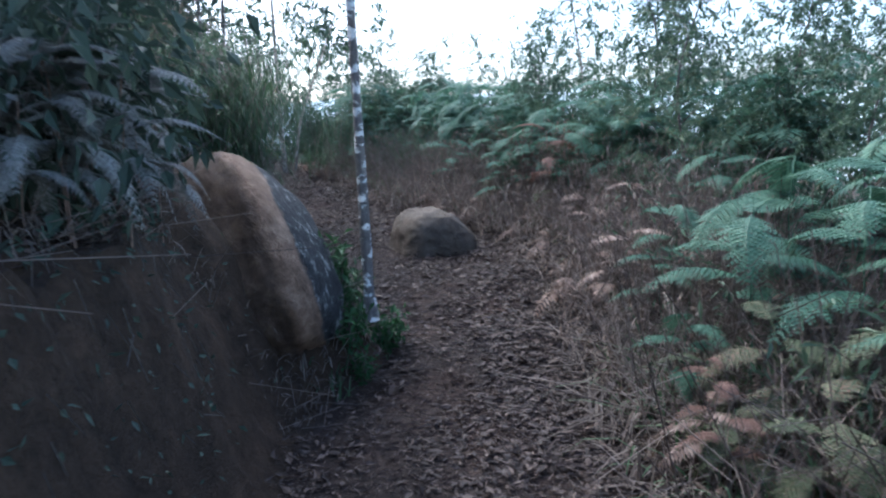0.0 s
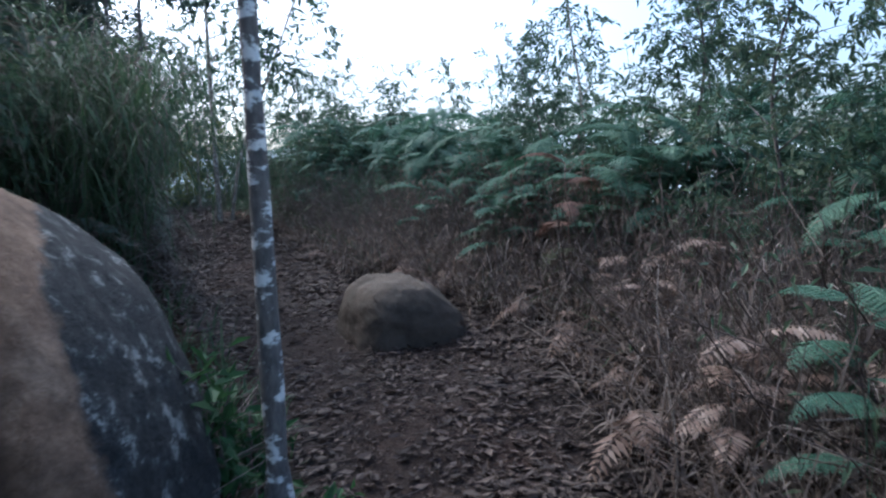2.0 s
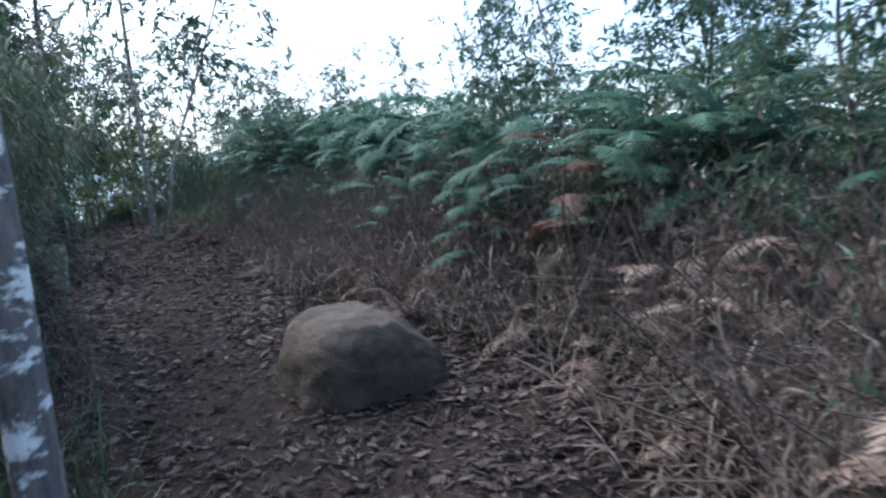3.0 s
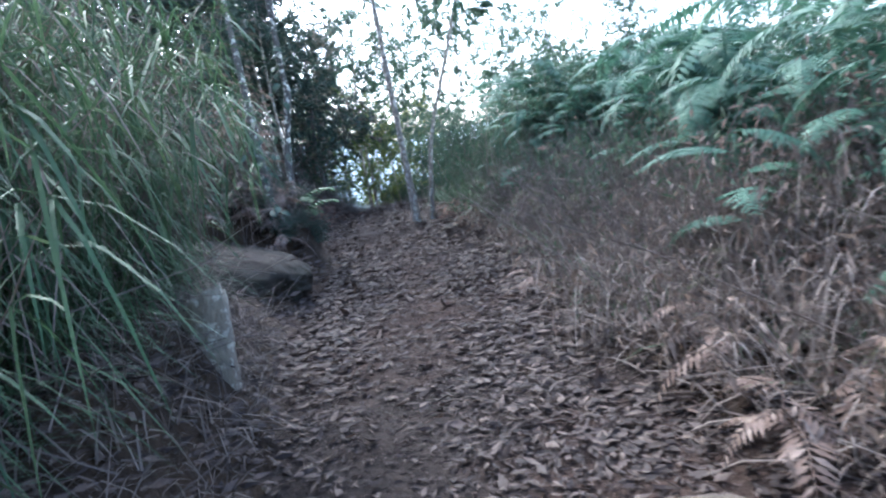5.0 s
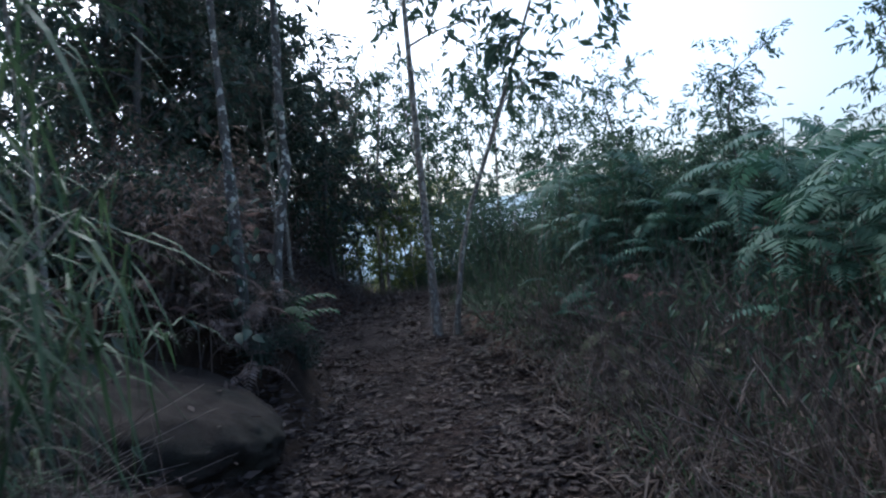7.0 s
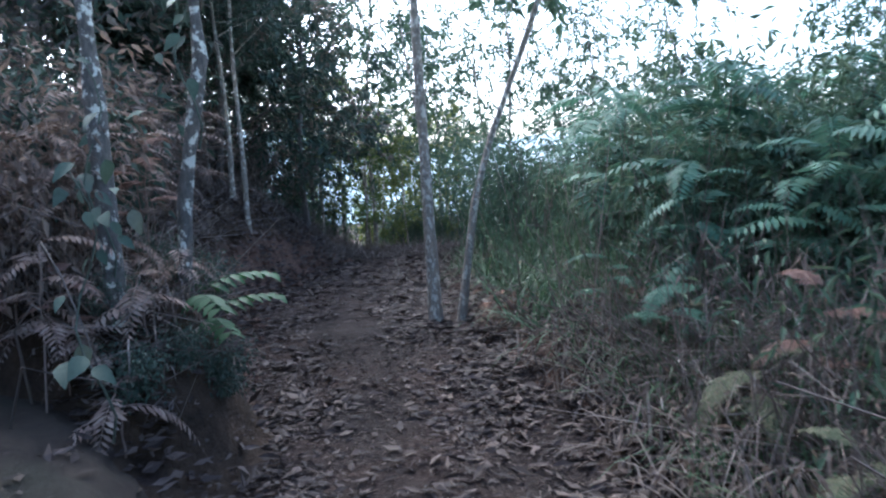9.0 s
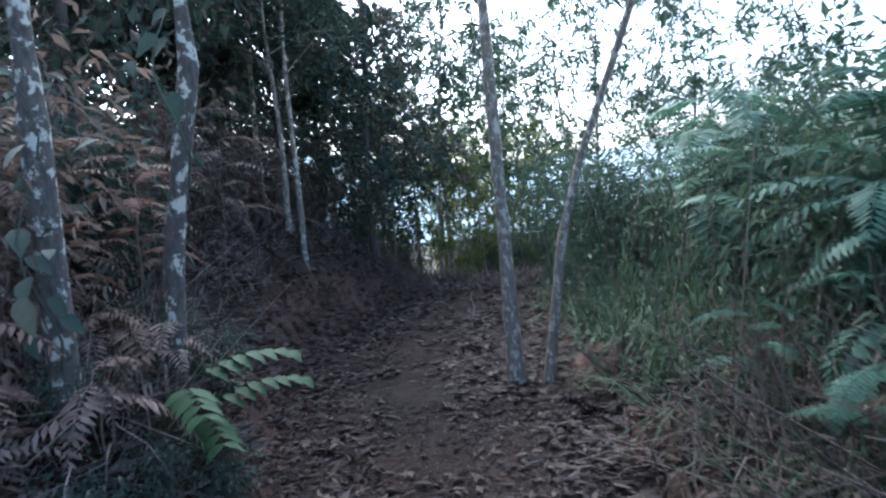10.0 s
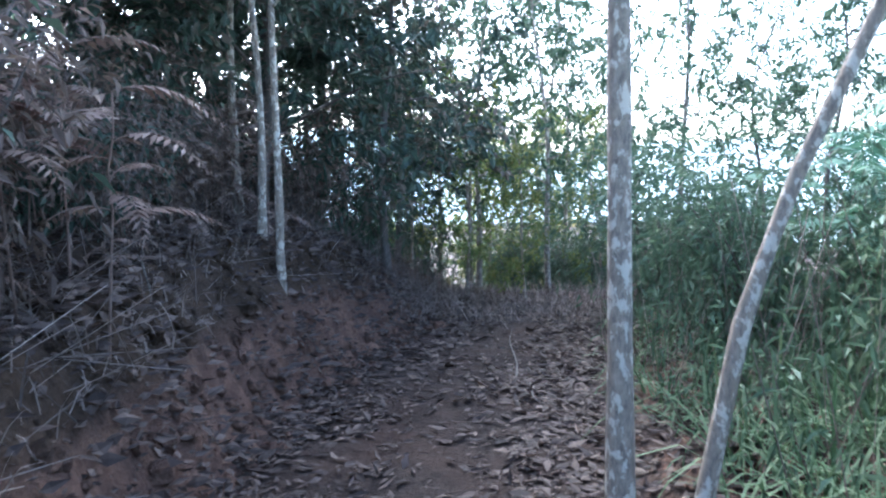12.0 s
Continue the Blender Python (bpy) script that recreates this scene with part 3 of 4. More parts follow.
pale = tree(tree_meshes("pale", 3.2, 0.03, bark_grey, leaf_yellow, 43, (0.02, 0.02), 0.15, 0.12, 13, 0.7, 12, 12, 0.09, 0.04, 0.5), "young tree with yellowing leaves at the trail's end", foot(-5.8, 20.4), "yellowing young trees")
put_copies(pale, [(-5.9, 20.6, 0, 0.9), (-6.8, 20.8, 90, 0.8), (-5.0, 20.2, 160, 0.7), (-7.2, 21.8, 240, 1.0), (-6.2, 22.4, 310, 0.8), (-4.4, 21.8, 40, 0.8), (-7.8, 22.8, 120, 0.9), (-6.4, 24.0, 15, 1.0), (-5.4, 23.6, 75, 0.95), (-7.1, 24.6, 210, 1.1), (-5.8, 26.0, 280, 1.2), (-7.9, 26.2, 330, 1.2), (-6.7, 27.2, 100, 1.3)])


# ---- shrubs ----
def shrub_meshes(name, height, width, leaf, seed, count, leaf_l, leaf_w, hang=0.3):
    r = np.random.default_rng(seed)
    stems, tips = [], []
    for i in range(7):
        a = r.uniform(0, 6.28)
        tip = np.array([math.cos(a) * width * r.uniform(0.3, 1), math.sin(a) * width * r.uniform(0.3, 1), height * r.uniform(0.6, 1)])
        t = np.linspace(0, 1, 6)[:, None]
        line = tip * t + np.array([0, 0, 0.25 * height]) * (t - t * t) + r.normal(0, 0.015, (6, 3)) * t
        stems.append(mesh_of(name + "_stem", [(*tube(line, 0.009 * (1 - 0.7 * t[:, 0]), 5), bark_dark)], True))
        tips.append(line)
    lines = np.concatenate([l[1:] for l in tips])
    P = lines[r.integers(0, len(lines), count)] + r.normal(0, 1, (count, 3)) * np.array([width * 0.26, width * 0.26, height * 0.17])
    P[:, 2] = np.abs(P[:, 2])
    D = P - np.array([0, 0, height * 0.5]) + r.normal(0, 0.4, P.shape)
    D = unit(D) + r.normal(0, 0.35, P.shape)
    D[:, 2] -= hang
    L = leaf_l * r.uniform(0.6, 1.3, count)
    pieces = [(*leaf_fan(P, D, r.normal(0, 0.5, P.shape) + np.array([0, 0, 1.0]), L, L * leaf_w / leaf_l, plain=True), leaf)]
    Q = P[::12]
    pieces.append((*many_tubes(Q, Q + unit(np.array([0, 0, 0.0]) - Q + r.normal(0, 0.3, Q.shape)) * 0.12, 0.0022), bark_dark))
    return stems, mesh_of(name + "_foliage", pieces)


def shrub(meshes, label, group):
    stems, leaves = meshes
    t = thing("shrub", label, "shrub", pose(0, 0, 0), group)
    for s in stems:
        part("stem", s, t)
    part("foliage", leaves, t)
    return t


def scatter(count, y0, y1, side, near, far, seed, big=(0.7, 1.2)):
    """Spots beside the trail: side -1 left or 1 right, near to far metres off its edge."""
    r = random.Random(seed)
    out = []
    for _ in range(count):
        y = r.uniform(y0, y1)
        d = r.uniform(near, far)
        x = float(along(RIGHT_X, y)) + d if side > 0 else float(along(LEFT_X, y)) - d
        out.append((x, y, r.uniform(0, 360), r.uniform(*big)))
    return out


put_copies(shrub(shrub_meshes("vine", 1.0, 0.7, leaf_deep, 51, 1500, 0.085, 0.04, 0.7), "dark tangled shrub overhanging the earth bank", "dark shrubs on the bank"),
           scatter(20, -2.5, 2.2, -1, 0.75, 2.6, 1, (0.8, 1.3)) + scatter(8, -2.0, 0.6, -1, 0.42, 0.75, 39, (0.35, 0.6)) + scatter(13, 14.5, 18.5, -1, 1.3, 2.8, 2, (0.7, 1.1)) + scatter(6, 8.2, 9.0, -1, 1.0, 3.0, 3) + scatter(10, 11.5, 12.6, -1, 1.0, 3.5, 40) + scatter(5, 9.0, 11.4, -1, 3.2, 4.8, 41, (0.6, 0.9)) + scatter(7, 10.9, 12.4, -1, 0.15, 0.6, 50, (0.2, 0.32)) + scatter(6, 3.6, 5.6, -1, 2.0, 3.6, 4))
put_copies(shrub(shrub_meshes("bush", 1.3, 0.75, leaf_green, 52, 2300, 0.08, 0.024, 0.5), "leafy green shrub among the ferns", "green shrubs"),
           scatter(22, 5.0, 18.0, 1, 2.1, 4.8, 5, (0.8, 1.3)) + scatter(14, 12.5, 19.0, 1, 1.8, 4.5, 25, (1.0, 1.4)) + scatter(5, 15.8, 19.5, 1, 1.2, 2.6, 42, (1.0, 1.4)) + scatter(10, -2.0, 5.0, 1, 1.9, 5.0, 6) + scatter(14, 18.5, 26.0, 1, 0.0, 6.0, 7, (0.8, 1.5)) + scatter(10, 18.8, 26, -1, 0.0, 4.0, 8, (0.5, 1.1)) + [(-5.6, 22.3, 0, 0.9), (-4.8, 22.8, 90, 1.0), (-6.3, 23.4, 200, 1.1), (-5.2, 24.6, 20, 1.3), (-7.2, 25, 300, 1.3), (-4.0, 24.8, 130, 1.3)] + scatter(7, 4.0, 8.6, -1, 1.6, 4.5, 9))

put_copies(shrub(shrub_meshes("withered", 1.1, 0.6, leaf_dead, 53, 1100, 0.075, 0.026, 0.9), "withered brown shrub with hanging dead leaves", "withered shrubs"),
           scatter(8, 11.5, 12.8, -1, 0.8, 2.4, 28, (0.7, 1.1)) + scatter(14, 8.6, 11.6, -1, 2.0, 4.4, 43, (0.6, 1.1)) + scatter(22, 12.9, 18.2, -1, 0.8, 2.4, 29, (0.6, 1.2)) + scatter(8, 5.0, 11.0, 1, 0.9, 2.4, 30, (0.5, 0.9)) + scatter(5, -1.5, 1.2, -1, 0.7, 1.4, 31, (0.5, 0.8)))


put_copies(shrub(shrub_meshes("weed", 0.34, 0.16, leaf_bright, 54, 170, 0.075, 0.034, 0.2), "low bright green weed at the sapling's foot", "weeds at the sapling"),
           [(-0.53, 2.95, 0, 1.0), (-0.36, 3.2, 90, 0.9), (-0.62, 3.12, 200, 1.1), (-0.3, 3.3, 300, 0.8), (-0.6, 3.5, 140, 1.0), (-0.48, 2.8, 50, 0.7)])


# ---- ferns ----
def frond_mesh(name, length, wide, rise, sag, mat, seed, fine=True, pairs=17):
    """One arching frond along +x: midrib and toothed leaflets in pairs."""
    r = np.random.default_rng(seed)
    t = np.linspace(0, 1, 14)

    def mid(u):
        u = np.asarray(u)[..., None]
        return np.concatenate([u * length * (1 - 0.12 * u), 0.02 * np.sin(u * 5 + seed) * length, length * (rise * u - sag * u * u)], -1)

    pieces = [(*tube(mid(t), 0.0035 * (1.05 - t), 4), mat)]
    P, D, N, L, W = [], [], [], [], []
    for i in range(pairs):
        u = 0.1 + 0.88 * i / pairs
        at, way = mid(u), unit(mid(u + 0.02) - mid(u))
        ln = wide * min(1, 0.55 + 2.2 * (u - 0.1)) * (1 - u) ** 0.75 * 1.15 * r.uniform(0.88, 1.1)
        for s in (-1, 1):
            out = unit(np.cross(way, [0, 0, 1]) * s + way * 0.42 + np.array([0, 0, -0.18 + r.normal(0, 0.07)]))
            up = np.cross(out, way) * s
            up = up if up[2] > 0 else -up
            if fine:
                k = max(4, int(7 * ln / wide) + 2)
                for j in range(k):
                    q = (j + 0.4) / k
                    side = np.cross(out, up)
                    for e in (-1, 1):
                        P.append(at + out * ln * q + np.array([0, 0, -0.1]) * ln * q * q)
                        D.append(side * e + out * 0.5)
                        N.append(up)
                        L.append(max(0.006, ln * 0.26 * (1 - q) ** 0.7))
                        W.append(ln * 1.15 / k)
                P.append(at)
                D.append(out)
                N.append(up)
                L.append(ln)
                W.append(ln * 0.05)
            else:
                P.append(at)
                D.append(out)
                N.append(up)
                L.append(ln)
                W.append(ln * 0.26)
    pieces.append((*leaf_fan(np.array(P), np.array(D), np.array(N), np.array(L), np.array(W), 0.1, 0.12, fine), mat))
    return mesh_of(name, pieces)


def stalk_mesh(name, height, mat, seed):
    r = np.random.default_rng(seed)
    t = np.linspace(0, 1, 8)[:, None]
    line = np.array([0.05, 0.02, height]) * t + r.normal(0, 0.012, (8, 3)) * t
    return mesh_of(name, [(*tube(line, 0.006 * (1 - 0.4 * t[:, 0]), 5), mat)], True), line[-1]


def fern(label, fronds, stalk_h, count, seed, group, stalk_mat, tip_down=0.0):
    """A bracken plant: stalks with arching fronds at several heights."""
    r = random.Random(seed)
    t = thing("fern", label, "fern", pose(0, 0, 0), group)
    me, top = stalk_mesh("stalk", stalk_h, stalk_mat, seed)
    part("stalk", me, t)
    for i in range(count):
        f = 0.45 + 0.55 * (i + 1) / count
        p = Vector(top) * f
        part("frond", fronds[i % len(fronds)], t, "", pose(p.x, p.y, p.z, 0, r.uniform(-28, 30) + tip_down, i * 137.5 + r.uniform(-25, 25)) @ Matrix.Scale(r.uniform(0.75, 1.1), 4))
    return t


green_fronds = [frond_mesh("frond_green", 0.62, 0.2, 0.42, 0.62, fern_green, s) for s in (1, 2, 3)]
dry_fronds = [frond_mesh("frond_dry", 0.44, 0.14, 0.3, 0.6, fern_dry, s, False, 15) for s in (4, 5)]
olive_fronds = [frond_mesh("frond_olive", 0.52, 0.15, 0.35, 0.75, fern_olive, s) for s in (14, 15)]
silver_fronds = [frond_mesh("frond_silver", 0.46, 0.12, 0.35, 0.85, fern_silver, s) for s in (6, 7)]
rust_fronds = [frond_mesh("frond_rust", 0.48, 0.16, 0.4, 0.7, fern_rust, s) for s in (8,)]
far_fronds = [frond_mesh("frond_plain", 0.7, 0.22, 0.4, 0.7, fern_green, s, False, 15) for s in (9, 10, 11)]

dry_plain = [frond_mesh("frond_withered", 0.45, 0.13, 0.3, 0.8, fern_dry, s, False, 13) for s in (12, 13)]
near_fern = fern("green bracken fern with arching fronds beside the trail", green_fronds, 1.05, 5, 61, "bracken ferns beside the trail", fern_green)
put_copies(near_fern, [(1.75, 2.25, 0, 1.0), (2.0, 1.6, 200, 1.1), (2.3, 2.9, 290, 1.05), (1.9, 0.7, 20, 0.9), (1.5, 2.9, 160, 0.62), (1.25, 1.9, 250, 0.6), (2.5, 2.0, 80, 1.2), (1.45, 0.0, 310, 0.9), (1.6, 1.9, 45, 1.0), (2.1, 2.5, 230, 1.1), (2.3, 1.2, 10, 1.1), (1.75, 3.3, 75, 0.75), (-1.5, 13.4, 165, 0.62), (-1.2, 12.6, 30, 0.6), (0.95, 6.6, 200, 0.75)]
           + scatter(12, 4.0, 8.0, 1, 1.2, 2.6, 10, (0.8, 1.1)) + scatter(5, 12.6, 15.0, 1, 1.0, 1.8, 11, (0.6, 0.85)) + scatter(9, 5.8, 9.2, 1, 1.1, 1.9, 32, (1.0, 1.3)) + scatter(8, 5.8, 8.0, 1, 0.7, 1.3, 47, (0.65, 1.0)))
put_copies(fern("yellowing bracken with olive and brown fronds", olive_fronds, 0.7, 6, 68, "yellowing bracken", fern_olive, 4),
           [(1.5, 1.35, 110, 0.95), (1.35, 0.75, 60, 0.8), (1.85, 1.1, 330, 1.0), (1.3, 1.65, 190, 0.65), (1.15, 1.15, 20, 0.6), (1.65, 0.3, 250, 0.9)] + scatter(6, 5.4, 8.2, 1, 0.5, 1.2, 48, (0.5, 0.9)) + scatter(5, 10.5, 13.0, 1, 0.5, 1.1, 49, (0.5, 0.8)))
put_copies(fern("tall green bracken in the dense thicket", far_fronds, 1.45, 9, 62, "tall bracken in the thicket", fern_green),
           scatter(60, 4.4, 17.5, 1, 1.4, 3.8, 12, (0.75, 1.15)) + scatter(16, 9.5, 14.5, 1, 1.0, 2.2, 36, (0.7, 1.05)) + scatter(20, 12.0, 18.5, 1, 1.3, 3.2, 26, (0.8, 1.2)) + scatter(14, -2.0, 4.0, 1, 1.6, 3.8, 13, (0.8, 1.2)))
put_copies(fern("withered pale brown fern by the path", dry_fronds, 0.6, 6, 63, "withered ferns", fern_dry),
           [(1.42, 3.5, 0, 1.0), (1.3, 3.38, 120, 0.8), (1.7, 3.2, 300, 0.8), (1.15, 1.3, 80, 0.7)]
           + scatter(4, 4.5, 7.0, 1, 0.3, 1.2, 14, (0.6, 1.0)))
put_copies(fern("small withered fern sprawled in the brush", dry_plain, 0.3, 6, 66, "small withered ferns", fern_dry, 8),
           scatter(34, 3.5, 10.5, 1, 0.05, 1.3, 33, (0.5, 1.0)) + scatter(3, 0.4, 1.6, 1, 0.4, 0.9, 34, (0.4, 0.6)) + scatter(14, 13.4, 17.0, -1, 0.7, 1.5, 35, (0.6, 1.2)) + scatter(10, 11.2, 12.2, -1, 0.35, 1.2, 46, (0.6, 1.0)))
put_copies(fern("tall withered fern with drooping brown fronds", dry_plain, 1.05, 9, 67, "tall withered ferns", fern_dry),
           [(-5.6, 14.0, 0, 1.0), (-5.35, 13.6, 120, 0.9), (-5.95, 14.5, 240, 1.0), (-5.2, 13.0, 60, 0.9), (-4.3, 12.0, 300, 0.9), (-4.15, 11.5, 180, 0.8), (-4.6, 12.5, 90, 0.95), (-3.85, 11.2, 30, 0.85), (-4.2, 10.95, 210, 0.9), (-5.05, 14.1, 45, 1.1), (-5.25, 13.85, 200, 1.15), (-5.5, 14.3, 300, 1.2)] + scatter(10, 11.4, 13.6, -1, 0.5, 1.6, 37, (0.6, 1.0)) + scatter(14, 13.0, 17.5, -1, 0.8, 1.8, 38, (0.6, 1.0)))
put_copies(fern("silvery dead fern hanging from the bank's top", silver_fronds, 0.75, 11, 64, "silvery ferns on the bank", fern_dry, -2),
           [(-1.5, 1.95, 0, 0.85), (-1.4, 1.5, 90, 0.9), (-1.62, 2.25, 200, 0.9), (-1.18, 1.25, 300, 0.9), (-1.75, 2.45, 40, 0.9), (-1.25, 0.95, 130, 0.9), (-1.9, 2.15, 220, 1.0)] + scatter(20, 0.7, 2.1, -1, 0.5, 1.15, 44, (0.6, 1.0)))
rusty = fern("dying fern with rust-coloured fronds", rust_fronds, 1.1, 4, 65, "rust-coloured ferns", fern_dry)
put_copies(rusty, [(1.35, 5.8, 120, 1.0), (1.1, 1.05, 20, 0.5), (1.25, 1.5, 200, 0.5), (-0.72, 11.7, 60, 0.7), (-3.95, 11.8, 300, 0.55), (-4.1, 12.3, 30, 0.7), (-3.85, 11.35, 80, 0.5), (-4.2, 11.3, 200, 0.6), (-5.1, 13.4, 90, 0.7), (-5.9, 14.4, 40, 0.9), (-5.3, 13.8, 180, 0.9), (0.75, 7.6, 260, 0.4)])


# ---- grass, brush and dead leaves ----
def strip_points(r, n, y0, y1, side, near, far, power=1.0):
    y = r.uniform(y0, y1, n)
    d = near + (far - near) * r.uniform(0, 1, n) ** power
    x = along(RIGHT_X, y) + d if side > 0 else along(LEFT_X, y) - d
    return np.stack([x, y, land(x, y)], 1)


def grass_stuff(name, label, pieces):
    tagged(new(name, mesh_of(name, pieces)), label, "grass", kind="stuff")


def tufts(r, P, height, width, lean, sag, toward=None):
    n = len(P)
    D = r.normal(0, lean, (n, 3))
    D[:, 2] = 1.0
    if toward is not None:
        D += np.asarray(toward) * r.uniform(0.2, 1.0, (n, 1))
    return blades(P, D, height * r.uniform(0.45, 1.2, n), width * r.uniform(0.6, 1.3, n), sag * r.uniform(0.3, 1.2, n))


def dry_brush():
    r = np.random.default_rng(71)
    pieces = []
    for y0, y1, near, far, n, h in ((1.0, 5.0, 0.0, 1.6, 3600, 0.42), (5.0, 9.5, 0.05, 1.9, 3400, 0.48), (9.5, 13.5, 0.05, 1.4, 2600, 0.38), (-3.0, 1.0, 0.0, 1.3, 1600, 0.4)):
        P = strip_points(r, n, y0, y1, 1, near, far, 0.8)
        pieces.append((*tufts(r, P, h, 0.015, 0.75, 0.6), grass_dry))
        C = strip_points(r, n // 2, y0, y1, 1, near, far, 0.8)
        C[:, 2] += r.uniform(0.02, 0.55, len(C)) * h
        W = r.normal(0, 0.7, C.shape) - np.array([0, 0, 0.5])
        pieces.append((*leaf_fan(C, W, r.normal(0, 1, C.shape) + np.array([0, 0, 0.6]), r.uniform(0.04, 0.12, len(C)), r.uniform(0.012, 0.03, len(C)), 0.3, 0.3), leaf_dead))
        A = strip_points(r, n // 3, y0, y1, 1, near + 0.15, far, 0.8)
        A[:, 2] += r.uniform(0, 0.35, len(A))
        B = A + np.stack([r.normal(0, 0.36, len(A)), r.normal(0, 0.36, len(A)), r.uniform(-0.15, 1.0, len(A)) * h * 1.6], 1)
        pieces.append((*many_tubes(A, B, r.uniform(0.0018, 0.0048, len(A))), grass_dry))
        C = B - (B - A) * r.uniform(0, 0.6, (len(A), 1))
        pieces.append((*many_tubes(C, C + r.normal(0, 0.16, C.shape), 0.0018), grass_dry))
    grass_stuff("dry_brush", "tangle of dry brown stalks and grass along the trail", pieces)
    pieces = []
    for y0, y1, near, far, n, h in ((2.0, 4.0, 0.05, 0.5, 500, 0.2), (8.7, 9.2, 0.2, 1.2, 250, 0.3), (11.4, 12.7, 0.25, 1.2, 700, 0.35), (12.4, 18.5, 0.4, 1.8, 2600, 0.3), (-3, 2.0, 0.4, 1.0, 700, 0.3), (18, 22, 0.0, 1.2, 1200, 0.5)):
        P = strip_points(r, n, y0, y1, -1, near, far)
        pieces.append((*tufts(r, P, h, 0.008, 0.6, 0.9), grass_dry))
        A = strip_points(r, n // 4, y0, y1, -1, near, far)
        B = A + np.stack([r.normal(0.05, 0.25, len(A)), r.normal(0, 0.25, len(A)), r.uniform(-0.1, 0.8, len(A)) * h * 1.5], 1)
        pieces.append((*many_tubes(A, B, 0.0026), grass_dry))
    P = np.stack([r.uniform(-6.5, -3.4, 2500), r.uniform(18.6, 22, 2500)], 1)
    P = np.concatenate([P, land(P[:, 0], P[:, 1])[:, None]], 1)
    pieces.append((*tufts(r, P, 0.48, 0.008, 0.9, 0.8), grass_dry))
    grass_stuff("bank_grass", "dry grass and roots hanging over the banks", pieces)


